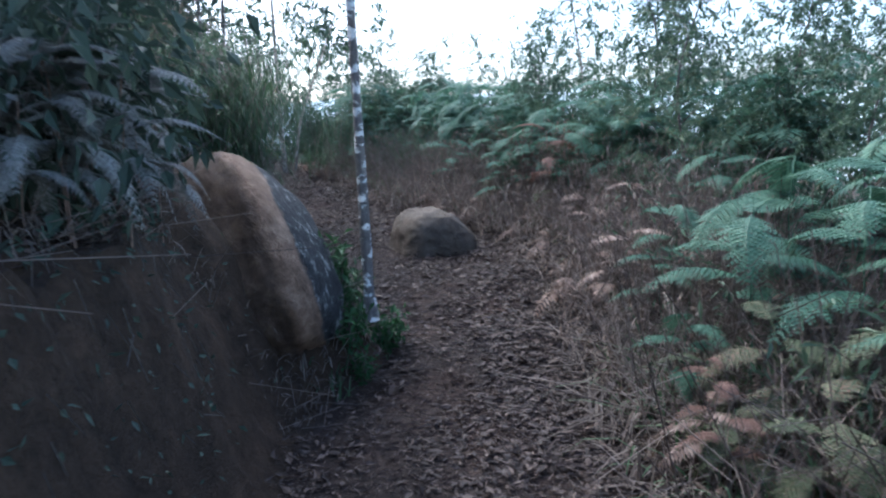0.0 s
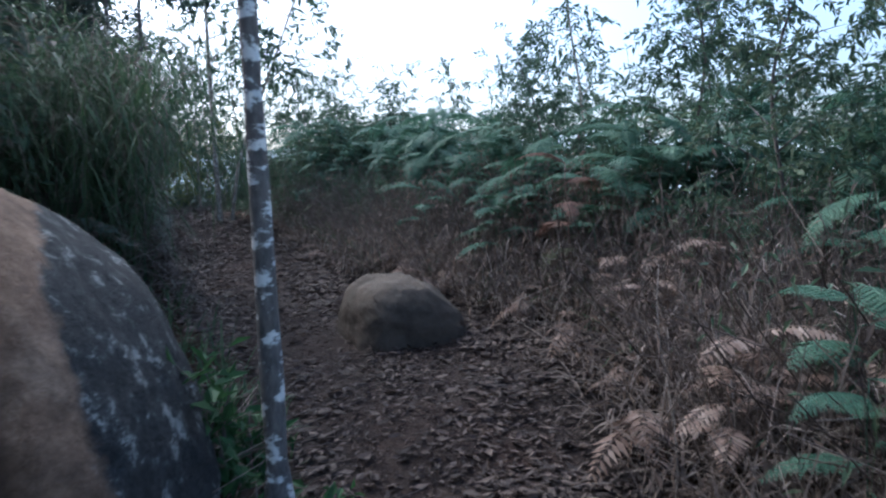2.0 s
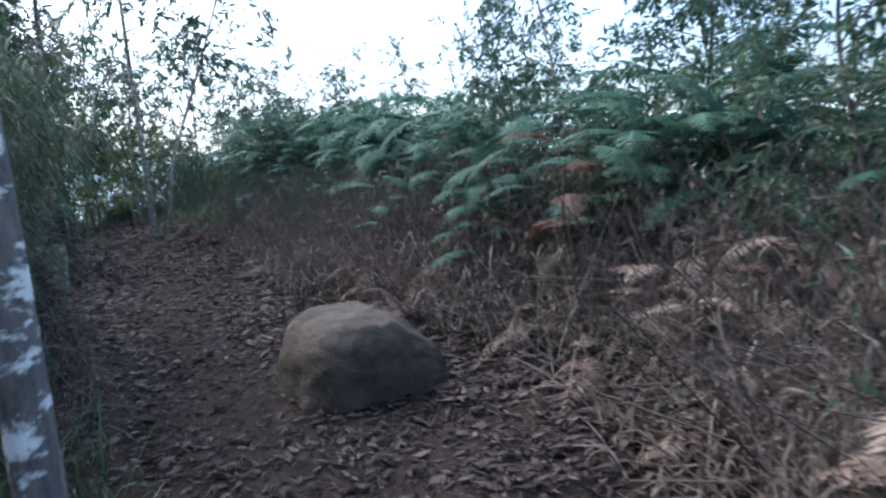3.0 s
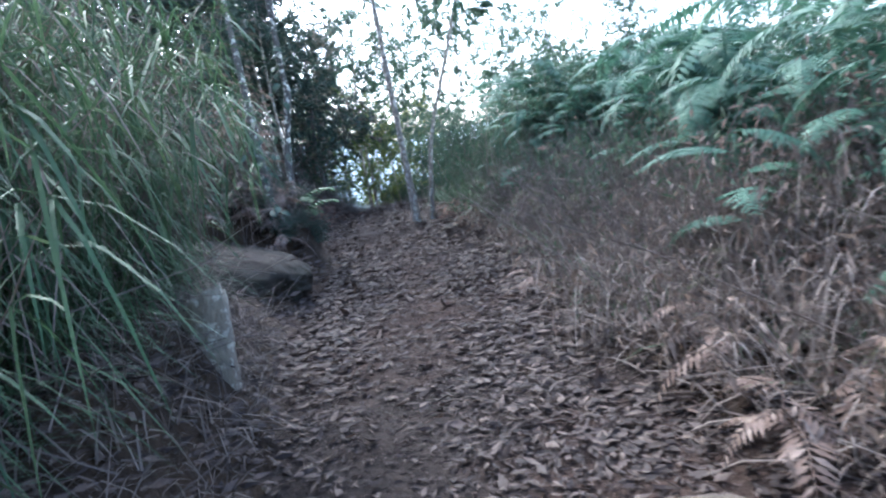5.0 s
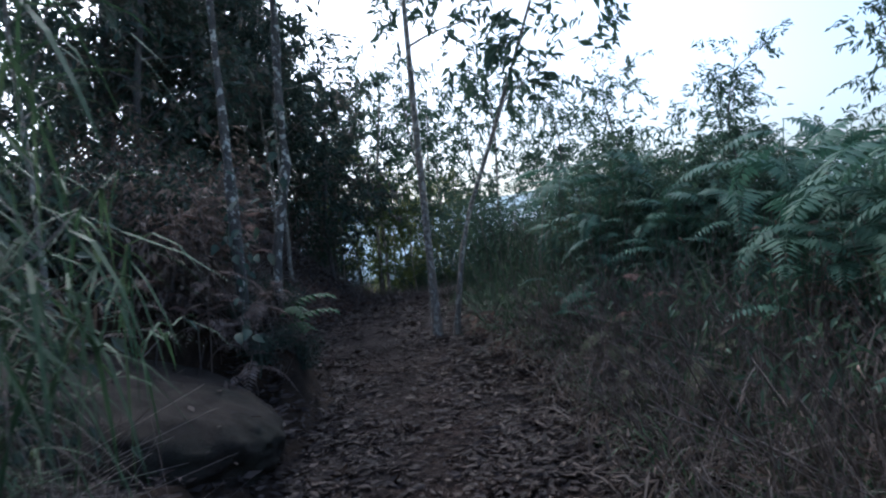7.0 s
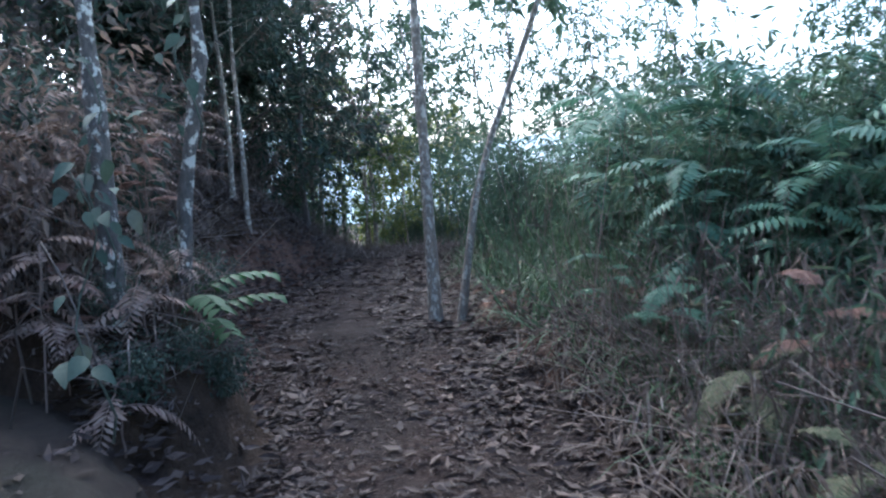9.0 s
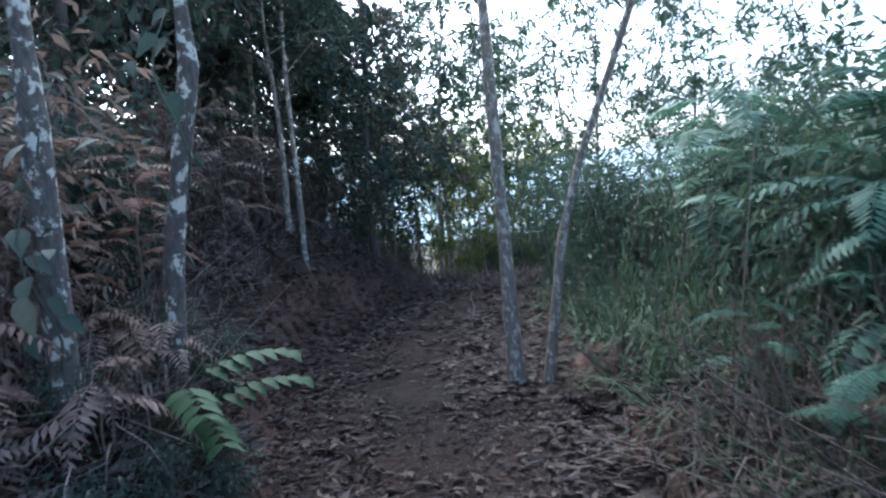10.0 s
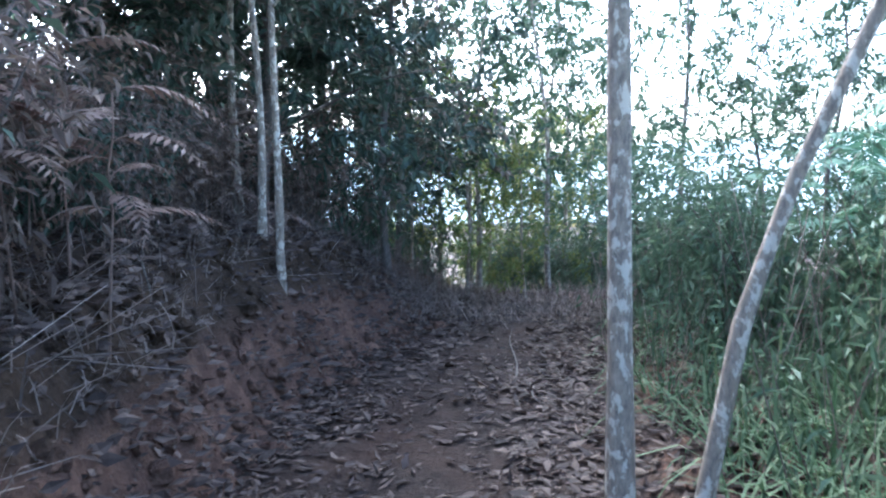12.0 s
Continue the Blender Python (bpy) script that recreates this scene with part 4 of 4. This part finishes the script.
def green_grass():
    r = np.random.default_rng(72)
    pieces = []
    P = strip_points(r, 4200, 5.7, 8.2, -1, 0.5, 2.0)
    pieces.append((*tufts(r, P, 0.7, 0.01, 0.7, 0.8, (0.4, -0.2, 0)), grass_green))
    pieces.append((*tufts(r, strip_points(r, 3600, 5.2, 9.2, -1, 0.12, 1.4), 0.34, 0.007, 1.0, 0.8, (0.3, -0.2, 0)), grass_dry))
    A = strip_points(r, 560, 5.2, 9.2, -1, 0.1, 1.0)
    A[:, 2] += r.uniform(0, 0.4, len(A))
    pieces.append((*many_tubes(A, A + r.normal(0, 0.22, A.shape), r.uniform(0.0015, 0.004, len(A))), grass_dry))
    # arching culms, each with a row of drooping blades
    n = 380
    A = strip_points(r, n, 5.6, 8.1, -1, 0.45, 2.0)
    reach = r.uniform(0.3, 1.0, n)
    top = r.uniform(0.7, 1.5, n)
    bx, by = r.normal(0.55, 0.5, n), r.normal(-0.2, 0.6, n)
    culm = []
    for s in np.linspace(0, 1, 13):
        bow = np.stack([reach * s ** 1.8 * bx, reach * s ** 1.8 * by, top * (1.25 * s - 0.35 * s * s)], 1)
        q = A + bow
        q[:, 0] = np.minimum(q[:, 0], along(LEFT_X, q[:, 1]) + 0.12)
        culm.append(q)
    for a, b in zip(culm[:-1:2], culm[2::2]):
        pieces.append((*many_tubes(a, b, 0.0025), grass_dry))
    P = np.concatenate([c for c in culm[3:] for _ in range(4)])
    D = r.normal(0, 1.0, P.shape) + np.array([0.4, -0.25, 0.0])
    pieces.append((*blades(P, D, r.uniform(0.12, 0.34, len(P)), r.uniform(0.006, 0.013, len(P)), r.uniform(0.3, 0.9, len(P))), grass_green))
    pick = np.flatnonzero(P[:, 0] < along(LEFT_X, P[:, 1]) - 0.05)
    pick = pick[r.integers(0, len(pick), 2600)]
    pieces.append((*blades(P[pick] + r.normal(0, 0.05, (2600, 3)), r.normal(0, 1.0, (2600, 3)) + np.array([0.3, -0.2, -0.2]), r.uniform(0.15, 0.4, 2600), 0.007, r.uniform(0.2, 0.9, 2600)), grass_dry))
    grass_stuff("overhanging_grass", "long green grass drooping over the trail from the mound", pieces)
    pieces = []
    for y0, y1, near, far, n, h in ((-2.0, 2.8, 0.2, 1.6, 2600, 0.6), (8.6, 12.4, 0.3, 2.0, 4200, 0.55), (12.4, 16.5, 0.3, 2.4, 3600, 0.75), (4.6, 8.6, 0.35, 2.2, 2800, 0.5), (16.5, 19, 0.1, 2.0, 1500, 0.5)):
        pieces.append((*tufts(r, strip_points(r, n, y0, y1, 1, near, far, 0.8), h, 0.015, 0.75, 0.8), grass_green))
        A = strip_points(r, n // 14, y0, y1, 1, near, far)
        pieces.append((*many_tubes(A, A + np.stack([r.uniform(-0.35, 0.45, len(A)), r.uniform(-0.4, 0.4, len(A)), r.uniform(0.2, 1.4, len(A)) * h * 1.4], 1), r.uniform(0.0018, 0.005, len(A))), grass_dry))
    # broad-leaved herbs between the grass
    for y0, y1, near, far, n in ((-2.0, 4.0, 0.4, 2.2, 1200), (4.5, 9.0, 0.7, 2.6, 2600), (9.0, 13.0, 0.5, 2.4, 3000), (13.0, 18.0, 0.25, 2.4, 2100)):
        P = strip_points(r, n, y0, y1, 1, near, far)
        P[:, 2] += r.uniform(0.05, 0.85, n)
        D = r.normal(0, 0.8, P.shape) - np.array([0, 0, 0.45])
        pieces.append((*leaf_fan(P, D, r.normal(0, 0.5, P.shape) + np.array([0, 0, 1.0]), r.uniform(0.05, 0.13, n), r.uniform(0.012, 0.028, n), plain=True), leaf_green))
        pieces.append((*many_tubes(P[::3], P[::3] - np.stack([r.normal(0, 0.05, len(P[::3])), r.normal(0, 0.05, len(P[::3])), r.uniform(0.15, 0.4, len(P[::3]))], 1), 0.0018), grass_green))
    grass_stuff("trailside_grass", "green broad-bladed grass under the ferns", pieces)
    pieces = [(*tufts(r, strip_points(r, 420, 2.5, 4.6, -1, 0.0, 0.7), 0.22, 0.012, 0.6, 0.6), grass_green),
              (*tufts(r, strip_points(r, 1500, 3.6, 5.7, -1, 0.2, 2.5), 0.4, 0.01, 0.5, 0.6), grass_green)]
    grass_stuff("low_weeds", "low green weeds about the sapling's foot", pieces)


def leaf_litter():
    r = np.random.default_rng(73)
    y = r.uniform(-2.5, 20, 115000)
    lo, hi = along(LEFT_X, y) - np.where(y > 11.5, 1.5, 0.8), along(RIGHT_X, y) + 0.7
    u = r.uniform(0, 1, len(y))
    # fewer on the trodden line
    v = (lo + (hi - lo) * u - along(LEFT_X, y)) / (along(RIGHT_X, y) - along(LEFT_X, y))
    keep = r.uniform(0, 1, len(y)) < 0.12 + 1.9 * np.abs(v - np.where(y < 8, 0.3, 0.48))
    y, u, lo, hi = y[keep], u[keep], lo[keep], hi[keep]
    x = lo + (hi - lo) * u
    drift = np.array([0.78 + 1.5 * noise.noise((a * 1.9, b * 1.3, 6.0)) for a, b in zip(x, y)])
    keep = r.uniform(0, 1, len(y)) < np.clip(drift, 0.25, 1.0)
    x, y = x[keep], y[keep]
    z = np.array([bumpy(a, b) for a, b in zip(x, y)]) + r.uniform(0.004, 0.022, len(x))
    dl = along(LEFT_X, y) - x
    flat = (dl < 0.06) | (dl > along(BANK_W, y) + 0.05) | ((y > 11.4) & (r.uniform(0, 1, len(y)) < 0.85)) | ((y > 4) & (r.uniform(0, 1, len(y)) < 0.6))
    x, y, z = x[flat], y[flat], z[flat]
    P = np.stack([x, y, z], 1)
    slope = (along(LEFT_X, y) - x > 0.05) & (along(LEFT_X, y) - x < along(BANK_W, y) + 0.05)
    P[:, 2] += np.where(slope, 0.03, 0.0)
    D = np.stack([r.normal(0, 1, len(x)), r.normal(0, 1, len(x)), r.normal(0, 0.1, len(x))], 1)
    N = np.stack([r.normal(0, 0.38, len(x)), r.normal(0, 0.38, len(x)), np.ones(len(x))], 1)
    N[:, 0] += np.where(slope, 1.3, 0.0)
    L = r.uniform(0.025, 0.095, len(x)) * np.interp(y, [0, 8, 10], [0.85, 1.1, 1.3])
    pieces = [(*leaf_fan(P, D, N, L, L * r.uniform(0.2, 0.5, len(x)), r.uniform(-0.35, 0.35, (len(x), 1)), r.uniform(-0.2, 0.2, (len(x), 1))), litter)]
    # broken slivers, thickest along the outer edge of the trail
    k = 46000
    sy = -2.5 + 16.5 * r.uniform(0, 1, k) ** 1.25
    w = r.uniform(0, 1, k) ** 0.7
    sx = along(LEFT_X, sy) + (along(RIGHT_X, sy) + 0.35 - along(LEFT_X, sy)) * w
    S = np.stack([sx, sy, np.array([bumpy(a, b) for a, b in zip(sx, sy)]) + r.uniform(0.003, 0.015, k)], 1)
    E = r.uniform(0.015, 0.06, k)
    pieces.append((*leaf_fan(S, np.stack([r.normal(0, 1, k), r.normal(0, 1, k), r.normal(0, 0.12, k)], 1), np.stack([r.normal(0, 0.4, k), r.normal(0, 0.4, k), np.ones(k)], 1), E, E * r.uniform(0.1, 0.3, k), plain=True), litter))
    A = P[::9] + np.array([0, 0, 0.008])
    B = A + np.stack([r.normal(0, 0.06, len(A)), r.normal(0, 0.06, len(A)), r.normal(0.006, 0.006, len(A))], 1)
    pieces.append((*many_tubes(A, B, 0.002), litter))
    tagged(new("leaf_litter", mesh_of("leaf_litter", pieces)), "dry brown fallen leaves and twigs on the trail", "leaves", kind="stuff")


def bank_clods():
    """Lumps of crumbling clay on the face of the last bank and at its foot."""
    r = np.random.default_rng(79)
    bm = bmesh.new()
    bmesh.ops.create_icosphere(bm, subdivisions=2, radius=1)
    ball = np.array([v.co[:] for v in bm.verts])
    tri = [tuple(v.index for v in f.verts) for f in bm.faces]
    bm.free()
    verts, faces = [], []
    for _ in range(900):
        y = r.uniform(12.6, 19.0)
        w = float(along(BANK_W, y))
        x = float(along(LEFT_X, y)) - w * r.uniform(-0.25, 1.15)
        size = 0.012 + 0.05 * r.uniform(0, 1) ** 3
        seed = r.uniform(0, 50, 3)
        k = np.array([1 + 0.55 * noise.noise((p[0] * 1.6 + seed[0], p[1] * 1.6 + seed[1], p[2] * 1.6 + seed[2])) for p in ball])
        q = ball * k[:, None] * size * r.uniform(0.6, 1.3, 3) + np.array([x, y, bumpy(x, y) - size * 0.1])
        o = len(verts)
        verts += [tuple(p) for p in q]
        faces += [(a + o, b + o, c + o) for a, b, c in tri]
    tagged(new("clay_clods", mesh_of("clay_clods", [(verts, faces, soil)], False)), "crumbled lumps of red clay on the cut bank", "earth", kind="stuff")


def fallen_leaves_on_slab():
    r = np.random.default_rng(80)
    m = pose(-4.5, 10.45, 1.16, -3, 13, 0)
    P = []
    for _ in range(230):
        p = Vector((r.normal(0, 0.6), r.normal(0, 0.6), r.uniform(0.25, 1.0))).normalized()
        P.append(m @ (slab_shape(p) * 1.02))
    P = np.array([p[:] for p in P])
    n = len(P)
    D = r.normal(0, 1, (n, 3)) * np.array([1, 1, 0.12])
    N = r.normal(0, 0.2, (n, 3)) + np.array([0.15, 0, 1])
    L = r.uniform(0.04, 0.11, n)
    tagged(new("slab_leaves", mesh_of("slab_leaves", [(*leaf_fan(P, D, N, L, L * r.uniform(0.2, 0.45, n), r.uniform(-0.1, 0.14, (n, 1)), 0.0, True), litter)])), "dry fallen leaves lying on the mossy slab rock", "leaves", kind="stuff")


def dead_thicket():
    """Upright dead stalks with shrivelled leaves and side twigs between the trail and the ferns."""
    r = np.random.default_rng(74)
    pieces = []
    for y0, y1, near, far, n, h in ((2.6, 5.5, 0.35, 1.7, 520, 0.62), (5.5, 9.0, 0.15, 0.95, 520, 0.7), (9.0, 13.0, 0.3, 1.2, 260, 0.6), (-1.0, 2.6, 0.45, 1.6, 200, 0.5)):
        A = strip_points(r, n, y0, y1, 1, near, far)
        top = h * r.uniform(0.45, 1.25, n) * np.clip(0.45 + 0.6 * (A[:, 0] - along(RIGHT_X, A[:, 1])), 0.4, 1.2)
        B = A + np.stack([r.normal(0, 0.16, n), r.normal(0, 0.16, n), top], 1)
        pieces.append((*many_tubes(A, B, r.uniform(0.0016, 0.0045, n)), grass_dry))
        for _ in range(3):
            C = A + (B - A) * r.uniform(0.3, 1.0, (n, 1))
            E = C + np.stack([r.normal(0, 0.12, n), r.normal(0, 0.12, n), r.uniform(-0.06, 0.16, n)], 1)
            pieces.append((*many_tubes(C, E, 0.0013), grass_dry))
            W = r.normal(0, 0.6, C.shape) - np.array([0, 0, 0.7])
            pieces.append((*leaf_fan(E, W, r.normal(0, 1, C.shape) + np.array([0, -0.4, 0.5]), r.uniform(0.035, 0.11, n), r.uniform(0.01, 0.024, n), 0.3, 0.3), leaf_dead))
            pieces.append((*blades(C, r.normal(0, 0.8, C.shape) + np.array([0, 0, 0.4]), r.uniform(0.1, 0.3, n), r.uniform(0.004, 0.009, n), r.uniform(0.4, 1.1, n)), grass_dry))
    grass_stuff("dead_thicket", "upright dead stalks with shrivelled leaves below the ferns", pieces)


dead_thicket()
dry_brush()
green_grass()
leaf_litter()
bank_clods()
fallen_leaves_on_slab()


# ---- single things ----
def stump_mesh():
    """A weathered broken stump: flared foot, furrowed sides, a slanting splintered top."""
    r = np.random.default_rng(5)
    k, rings = 22, 9
    v, f = [], []
    furrow = 1 + 0.08 * r.normal(0, 1, k)
    for i in range(rings):
        s = i / (rings - 1)
        for j in range(k):
            a = 2 * math.pi * j / k
            rad = (0.118 + 0.035 * (1 - s) ** 3) * furrow[j] * (1 + 0.03 * r.normal()) * (0.9 if i == rings - 1 else 1)
            z = s * (0.6 + 0.05 * math.cos(a + 0.6) + (0.012 * r.normal() if i == rings - 1 else 0))
            v.append((rad * math.cos(a) + 0.03 * s, 0.8 * rad * math.sin(a) + 0.03 * s, z))
    for i in range(rings - 1):
        for j in range(k):
            p, q = i * k + j, i * k + (j + 1) % k
            f += [(p, q, q + k), (p, q + k, p + k)]
    v.append((0.03, 0.03, 0.58))
    f += [((rings - 1) * k + j, (rings - 1) * k + (j + 1) % k, len(v) - 1) for j in range(k)]
    return mesh_of("stump", [(v, f, stump_wood)], True)


stump = tagged(new("tree_stump", stump_mesh()), "pale weathered broken stump in the grass", "stump")
stump.matrix_world = pose(-2.09, 7.45, 0.74, 4, 5, 0)


def broad_leaf(base, way, face, length, width):
    """One broad leaf with a rounded outline, a sunken midrib and a drip tip."""
    way = unit(np.asarray(way, float))
    side = unit(np.cross(way, face))
    up = np.cross(side, way)
    v, f = [], []
    for s, w in ((0, 0.05), (0.1, 0.6), (0.3, 1.0), (0.55, 0.85), (0.8, 0.42), (1.0, 0.02)):
        c = base + way * length * s - up * length * (0.25 * s * s)
        v += [c + side * width * 0.5 * w + up * width * 0.12 * w, c, c - side * width * 0.5 * w + up * width * 0.12 * w]
    for i in range(5):
        a = 3 * i
        f += [(a, a + 1, a + 4), (a, a + 4, a + 3), (a + 1, a + 2, a + 5), (a + 1, a + 5, a + 4)]
    return v, f


def pinnate_plant(label, m, stems, mat=None):
    """A weed with large paired leaflets on arching stems."""
    t = thing("broadleaf_plant", label, "plant", m, "broadleaf weeds")
    for i in range(stems):
        r = np.random.default_rng(80 + i)
        u = np.linspace(0, 1, 9)[:, None]
        ln = 0.42
        line = np.concatenate([u * ln, 0 * u, 0.22 * u - 0.2 * u * u], 1)
        turn = pose(0, 0, 0.03 * i, 0, r.uniform(-20, 10), -40 + i * 85)
        s = part("stem", mesh_of("stem", [(*tube(line, 0.004 * (1.1 - u[:, 0]), 5), mat or leaf_bright)], True), t, "", turn)
        for j in range(2, 9):
            for e in (-1, 1):
                v, f = broad_leaf(line[j], (0.55, e * 1.0, -0.3 + r.normal(0, 0.1)), (0, 0, 1.0), 0.15 * (1 - 0.055 * j), 0.055)
                part("leaflet", mesh_of("leaflet", [(v, f, mat or leaf_bright)], True), s)
    return t


pinnate_plant("weed with large paired green leaves at the bank's foot", pose(-3.6, 11.95, 1.72), 3)
pinnate_plant("weed with large paired green leaves at the bank's foot", pose(-3.64, 12.08, 1.58), 3)


def branch(label, points, radius, mat):
    ob = new("fallen_branch", mesh_of("fallen_branch", [(*tube(np.array(points), np.linspace(radius, radius * 0.4, len(points)), 6), mat)], True))
    return tagged(ob, label, "branch")


def lying(x0, y0, x1, y1, lift, radius):
    pts = []
    for i in range(7):
        s = i / 6
        x, y = x0 + (x1 - x0) * s + 0.03 * math.sin(s * 6), y0 + (y1 - y0) * s
        pts.append((x, y, bumpy(x, y) + radius + lift * s))
    return branch("thin dry branch lying across the dead leaves", pts, radius, bark_dark)


def hanging_roots():
    """Thin roots and moss threads on the face of the first bank."""
    r = np.random.default_rng(77)
    y = r.uniform(-2.0, 2.3, 160)
    d = along(BANK_W, y) * r.uniform(0.25, 1.05, len(y))
    x = along(LEFT_X, y) - d
    A = np.stack([x, y, land(x, y) + 0.02], 1)
    B = A + np.stack([r.uniform(0.0, 0.06, len(A)), r.normal(0, 0.1, len(A)), -r.uniform(0.04, 0.22, len(A))], 1)
    pieces = [(*many_tubes(A, B, r.uniform(0.0015, 0.004, len(A))), bark_dark)]
    k = 700
    y = r.uniform(-2.0, 2.3, k)
    x = along(LEFT_X, y) - along(BANK_W, y) * r.uniform(0.3, 1.1, k)
    P = np.stack([x, y, land(x, y) + 0.02], 1) + r.normal(0, 0.02, (k, 3))
    W = np.stack([r.uniform(0.1, 0.8, k), r.normal(0, 0.6, k), r.uniform(-1, 0.4, k)], 1)
    pieces.append((*leaf_fan(P, W, r.normal(0, 0.6, P.shape) + np.array([0.6, 0, 0.6]), r.uniform(0.02, 0.06, k), r.uniform(0.01, 0.025, k)), leaf_deep))
    tagged(new("bank_roots", mesh_of("bank_roots", pieces)), "thin roots and small weeds on the dark earth bank", "roots", kind="stuff")


hanging_roots()


def outer_woods():
    """Undergrowth and leafy woods on the slopes out of reach of the trail."""
    r = np.random.default_rng(78)
    n = 26000
    x, y = r.uniform(-40, 45, n), r.uniform(-28, 60, n)
    dl, dr = along(LEFT_X, y) - x, x - along(RIGHT_X, y)
    off = np.maximum(dl, dr)
    ahead = (y > 19) & (np.abs(x + 5 + 0.25 * (y - 20)) < 4 + 0.15 * (y - 19))
    keep = ((off > 4.5) | (y < -6)) & ~ahead
    x, y = x[keep], y[keep]
    clump = np.array([noise.noise((a * 0.25, c * 0.25, 9.0)) for a, c in zip(x, y)])
    high = np.clip(0.4 + 3.2 * np.clip(clump + 0.25, 0, 1), 0.3, 3.0) * np.clip((np.maximum(along(LEFT_X, y) - x, x - along(RIGHT_X, y)) - 3.5) / 4, 0.2, 1)
    P = np.stack([x, y, land(x, y) + high * r.uniform(0, 1, len(x)) ** 0.6], 1)
    D = r.normal(0, 0.8, P.shape) - np.array([0, 0, 0.3])
    L = r.uniform(0.25, 0.6, len(P))
    pieces = [(*leaf_fan(P, D, r.normal(0, 0.5, P.shape) + np.array([0, 0, 1.0]), L, L * 0.45, plain=True), leaf_green)]
    G = np.stack([x, y, land(x, y)], 1)[::2]
    pieces.append((*tufts(r, G, 0.6, 0.05, 0.6, 0.6), grass_dry))
    tagged(new("outer_woods", mesh_of("outer_woods", pieces)), "leafy undergrowth and woods on the far slopes", "woods", kind="stuff")


outer_woods()
for stem in (((-4.0, 11.3, 1.3), (-3.85, 11.1, 1.75), (-3.7, 11.05, 1.86), (-3.55, 11.08, 1.76), (-3.4, 11.14, 1.75), (-3.28, 11.22, 1.86)),
             ((-3.95, 11.6, 1.4), (-3.8, 11.3, 1.95), (-3.72, 11.15, 2.1), (-3.6, 11.1, 1.98), (-3.52, 11.12, 1.72), (-3.5, 11.16, 1.5)),
             ((-3.85, 11.0, 1.3), (-3.75, 11.02, 1.62), (-3.6, 11.0, 1.6), (-3.45, 11.05, 1.56), (-3.32, 11.1, 1.5)),
             ((-4.2, 11.0, 1.3), (-4.1, 11.0, 1.8), (-3.95, 11.05, 2.15), (-3.75, 11.1, 2.25), (-3.55, 11.2, 2.15))):
    branch("thin pale bramble stem arching from the bank", stem, 0.006, grass_dry)
lying(-4.05, 16.6, -4.45, 17.9, 0.08, 0.008)
lying(-4.0, 16.7, -3.75, 16.2, 0.02, 0.01)
lying(-6.1, 14.4, -5.4, 14.0, -0.2, 0.014)
lying(-5.9, 15.0, -5.3, 14.6, 0.05, 0.01)
lying(1.0, 3.3, 1.5, 4.6, 0.5, 0.008)


def big_leaf_vine(label, m, count, seed, size):
    """A climbing vine: a thin stem up the trunk and broad hanging leaves."""
    t = thing("climbing_vine", label, "vine", m, "broad-leaved vines")
    r = np.random.default_rng(seed)
    u = np.linspace(0, 1, 10)[:, None]
    line = np.concatenate([0.05 * np.sin(u * 9), 0.05 * np.cos(u * 9), u * 1.0], 1)
    part("stem", mesh_of("stem", [(*tube(line, 0.005 * (1.1 - 0.5 * u[:, 0]), 5), leaf_deep)], True), t)
    for i in range(count):
        P = line[r.integers(2, 10)] + r.normal(0, 0.06, 3)
        k = size * r.uniform(0.6, 1.2)
        v, f = broad_leaf(P, (r.normal(0.1, 0.7), r.normal(-0.3, 0.7), r.uniform(-1.2, -0.2)), (r.normal(0.2, 0.5), -0.6, 0.8), k, k * 0.58)
        part("leaf", mesh_of("leaf", [(v, f, leaf_deep)], True), t)
    return t


big_leaf_vine("vine with broad green leaves climbing a lichen tree", pose(-3.72, 11.5, 1.9), 16, 91, 0.11)
big_leaf_vine("vine with broad green leaves climbing a lichen tree", pose(-3.52, 11.97, 2.5), 11, 92, 0.12)
big_leaf_vine("vine with broad green leaves in the grass", pose(-3.3, 10.9, 1.35), 12, 93, 0.1)
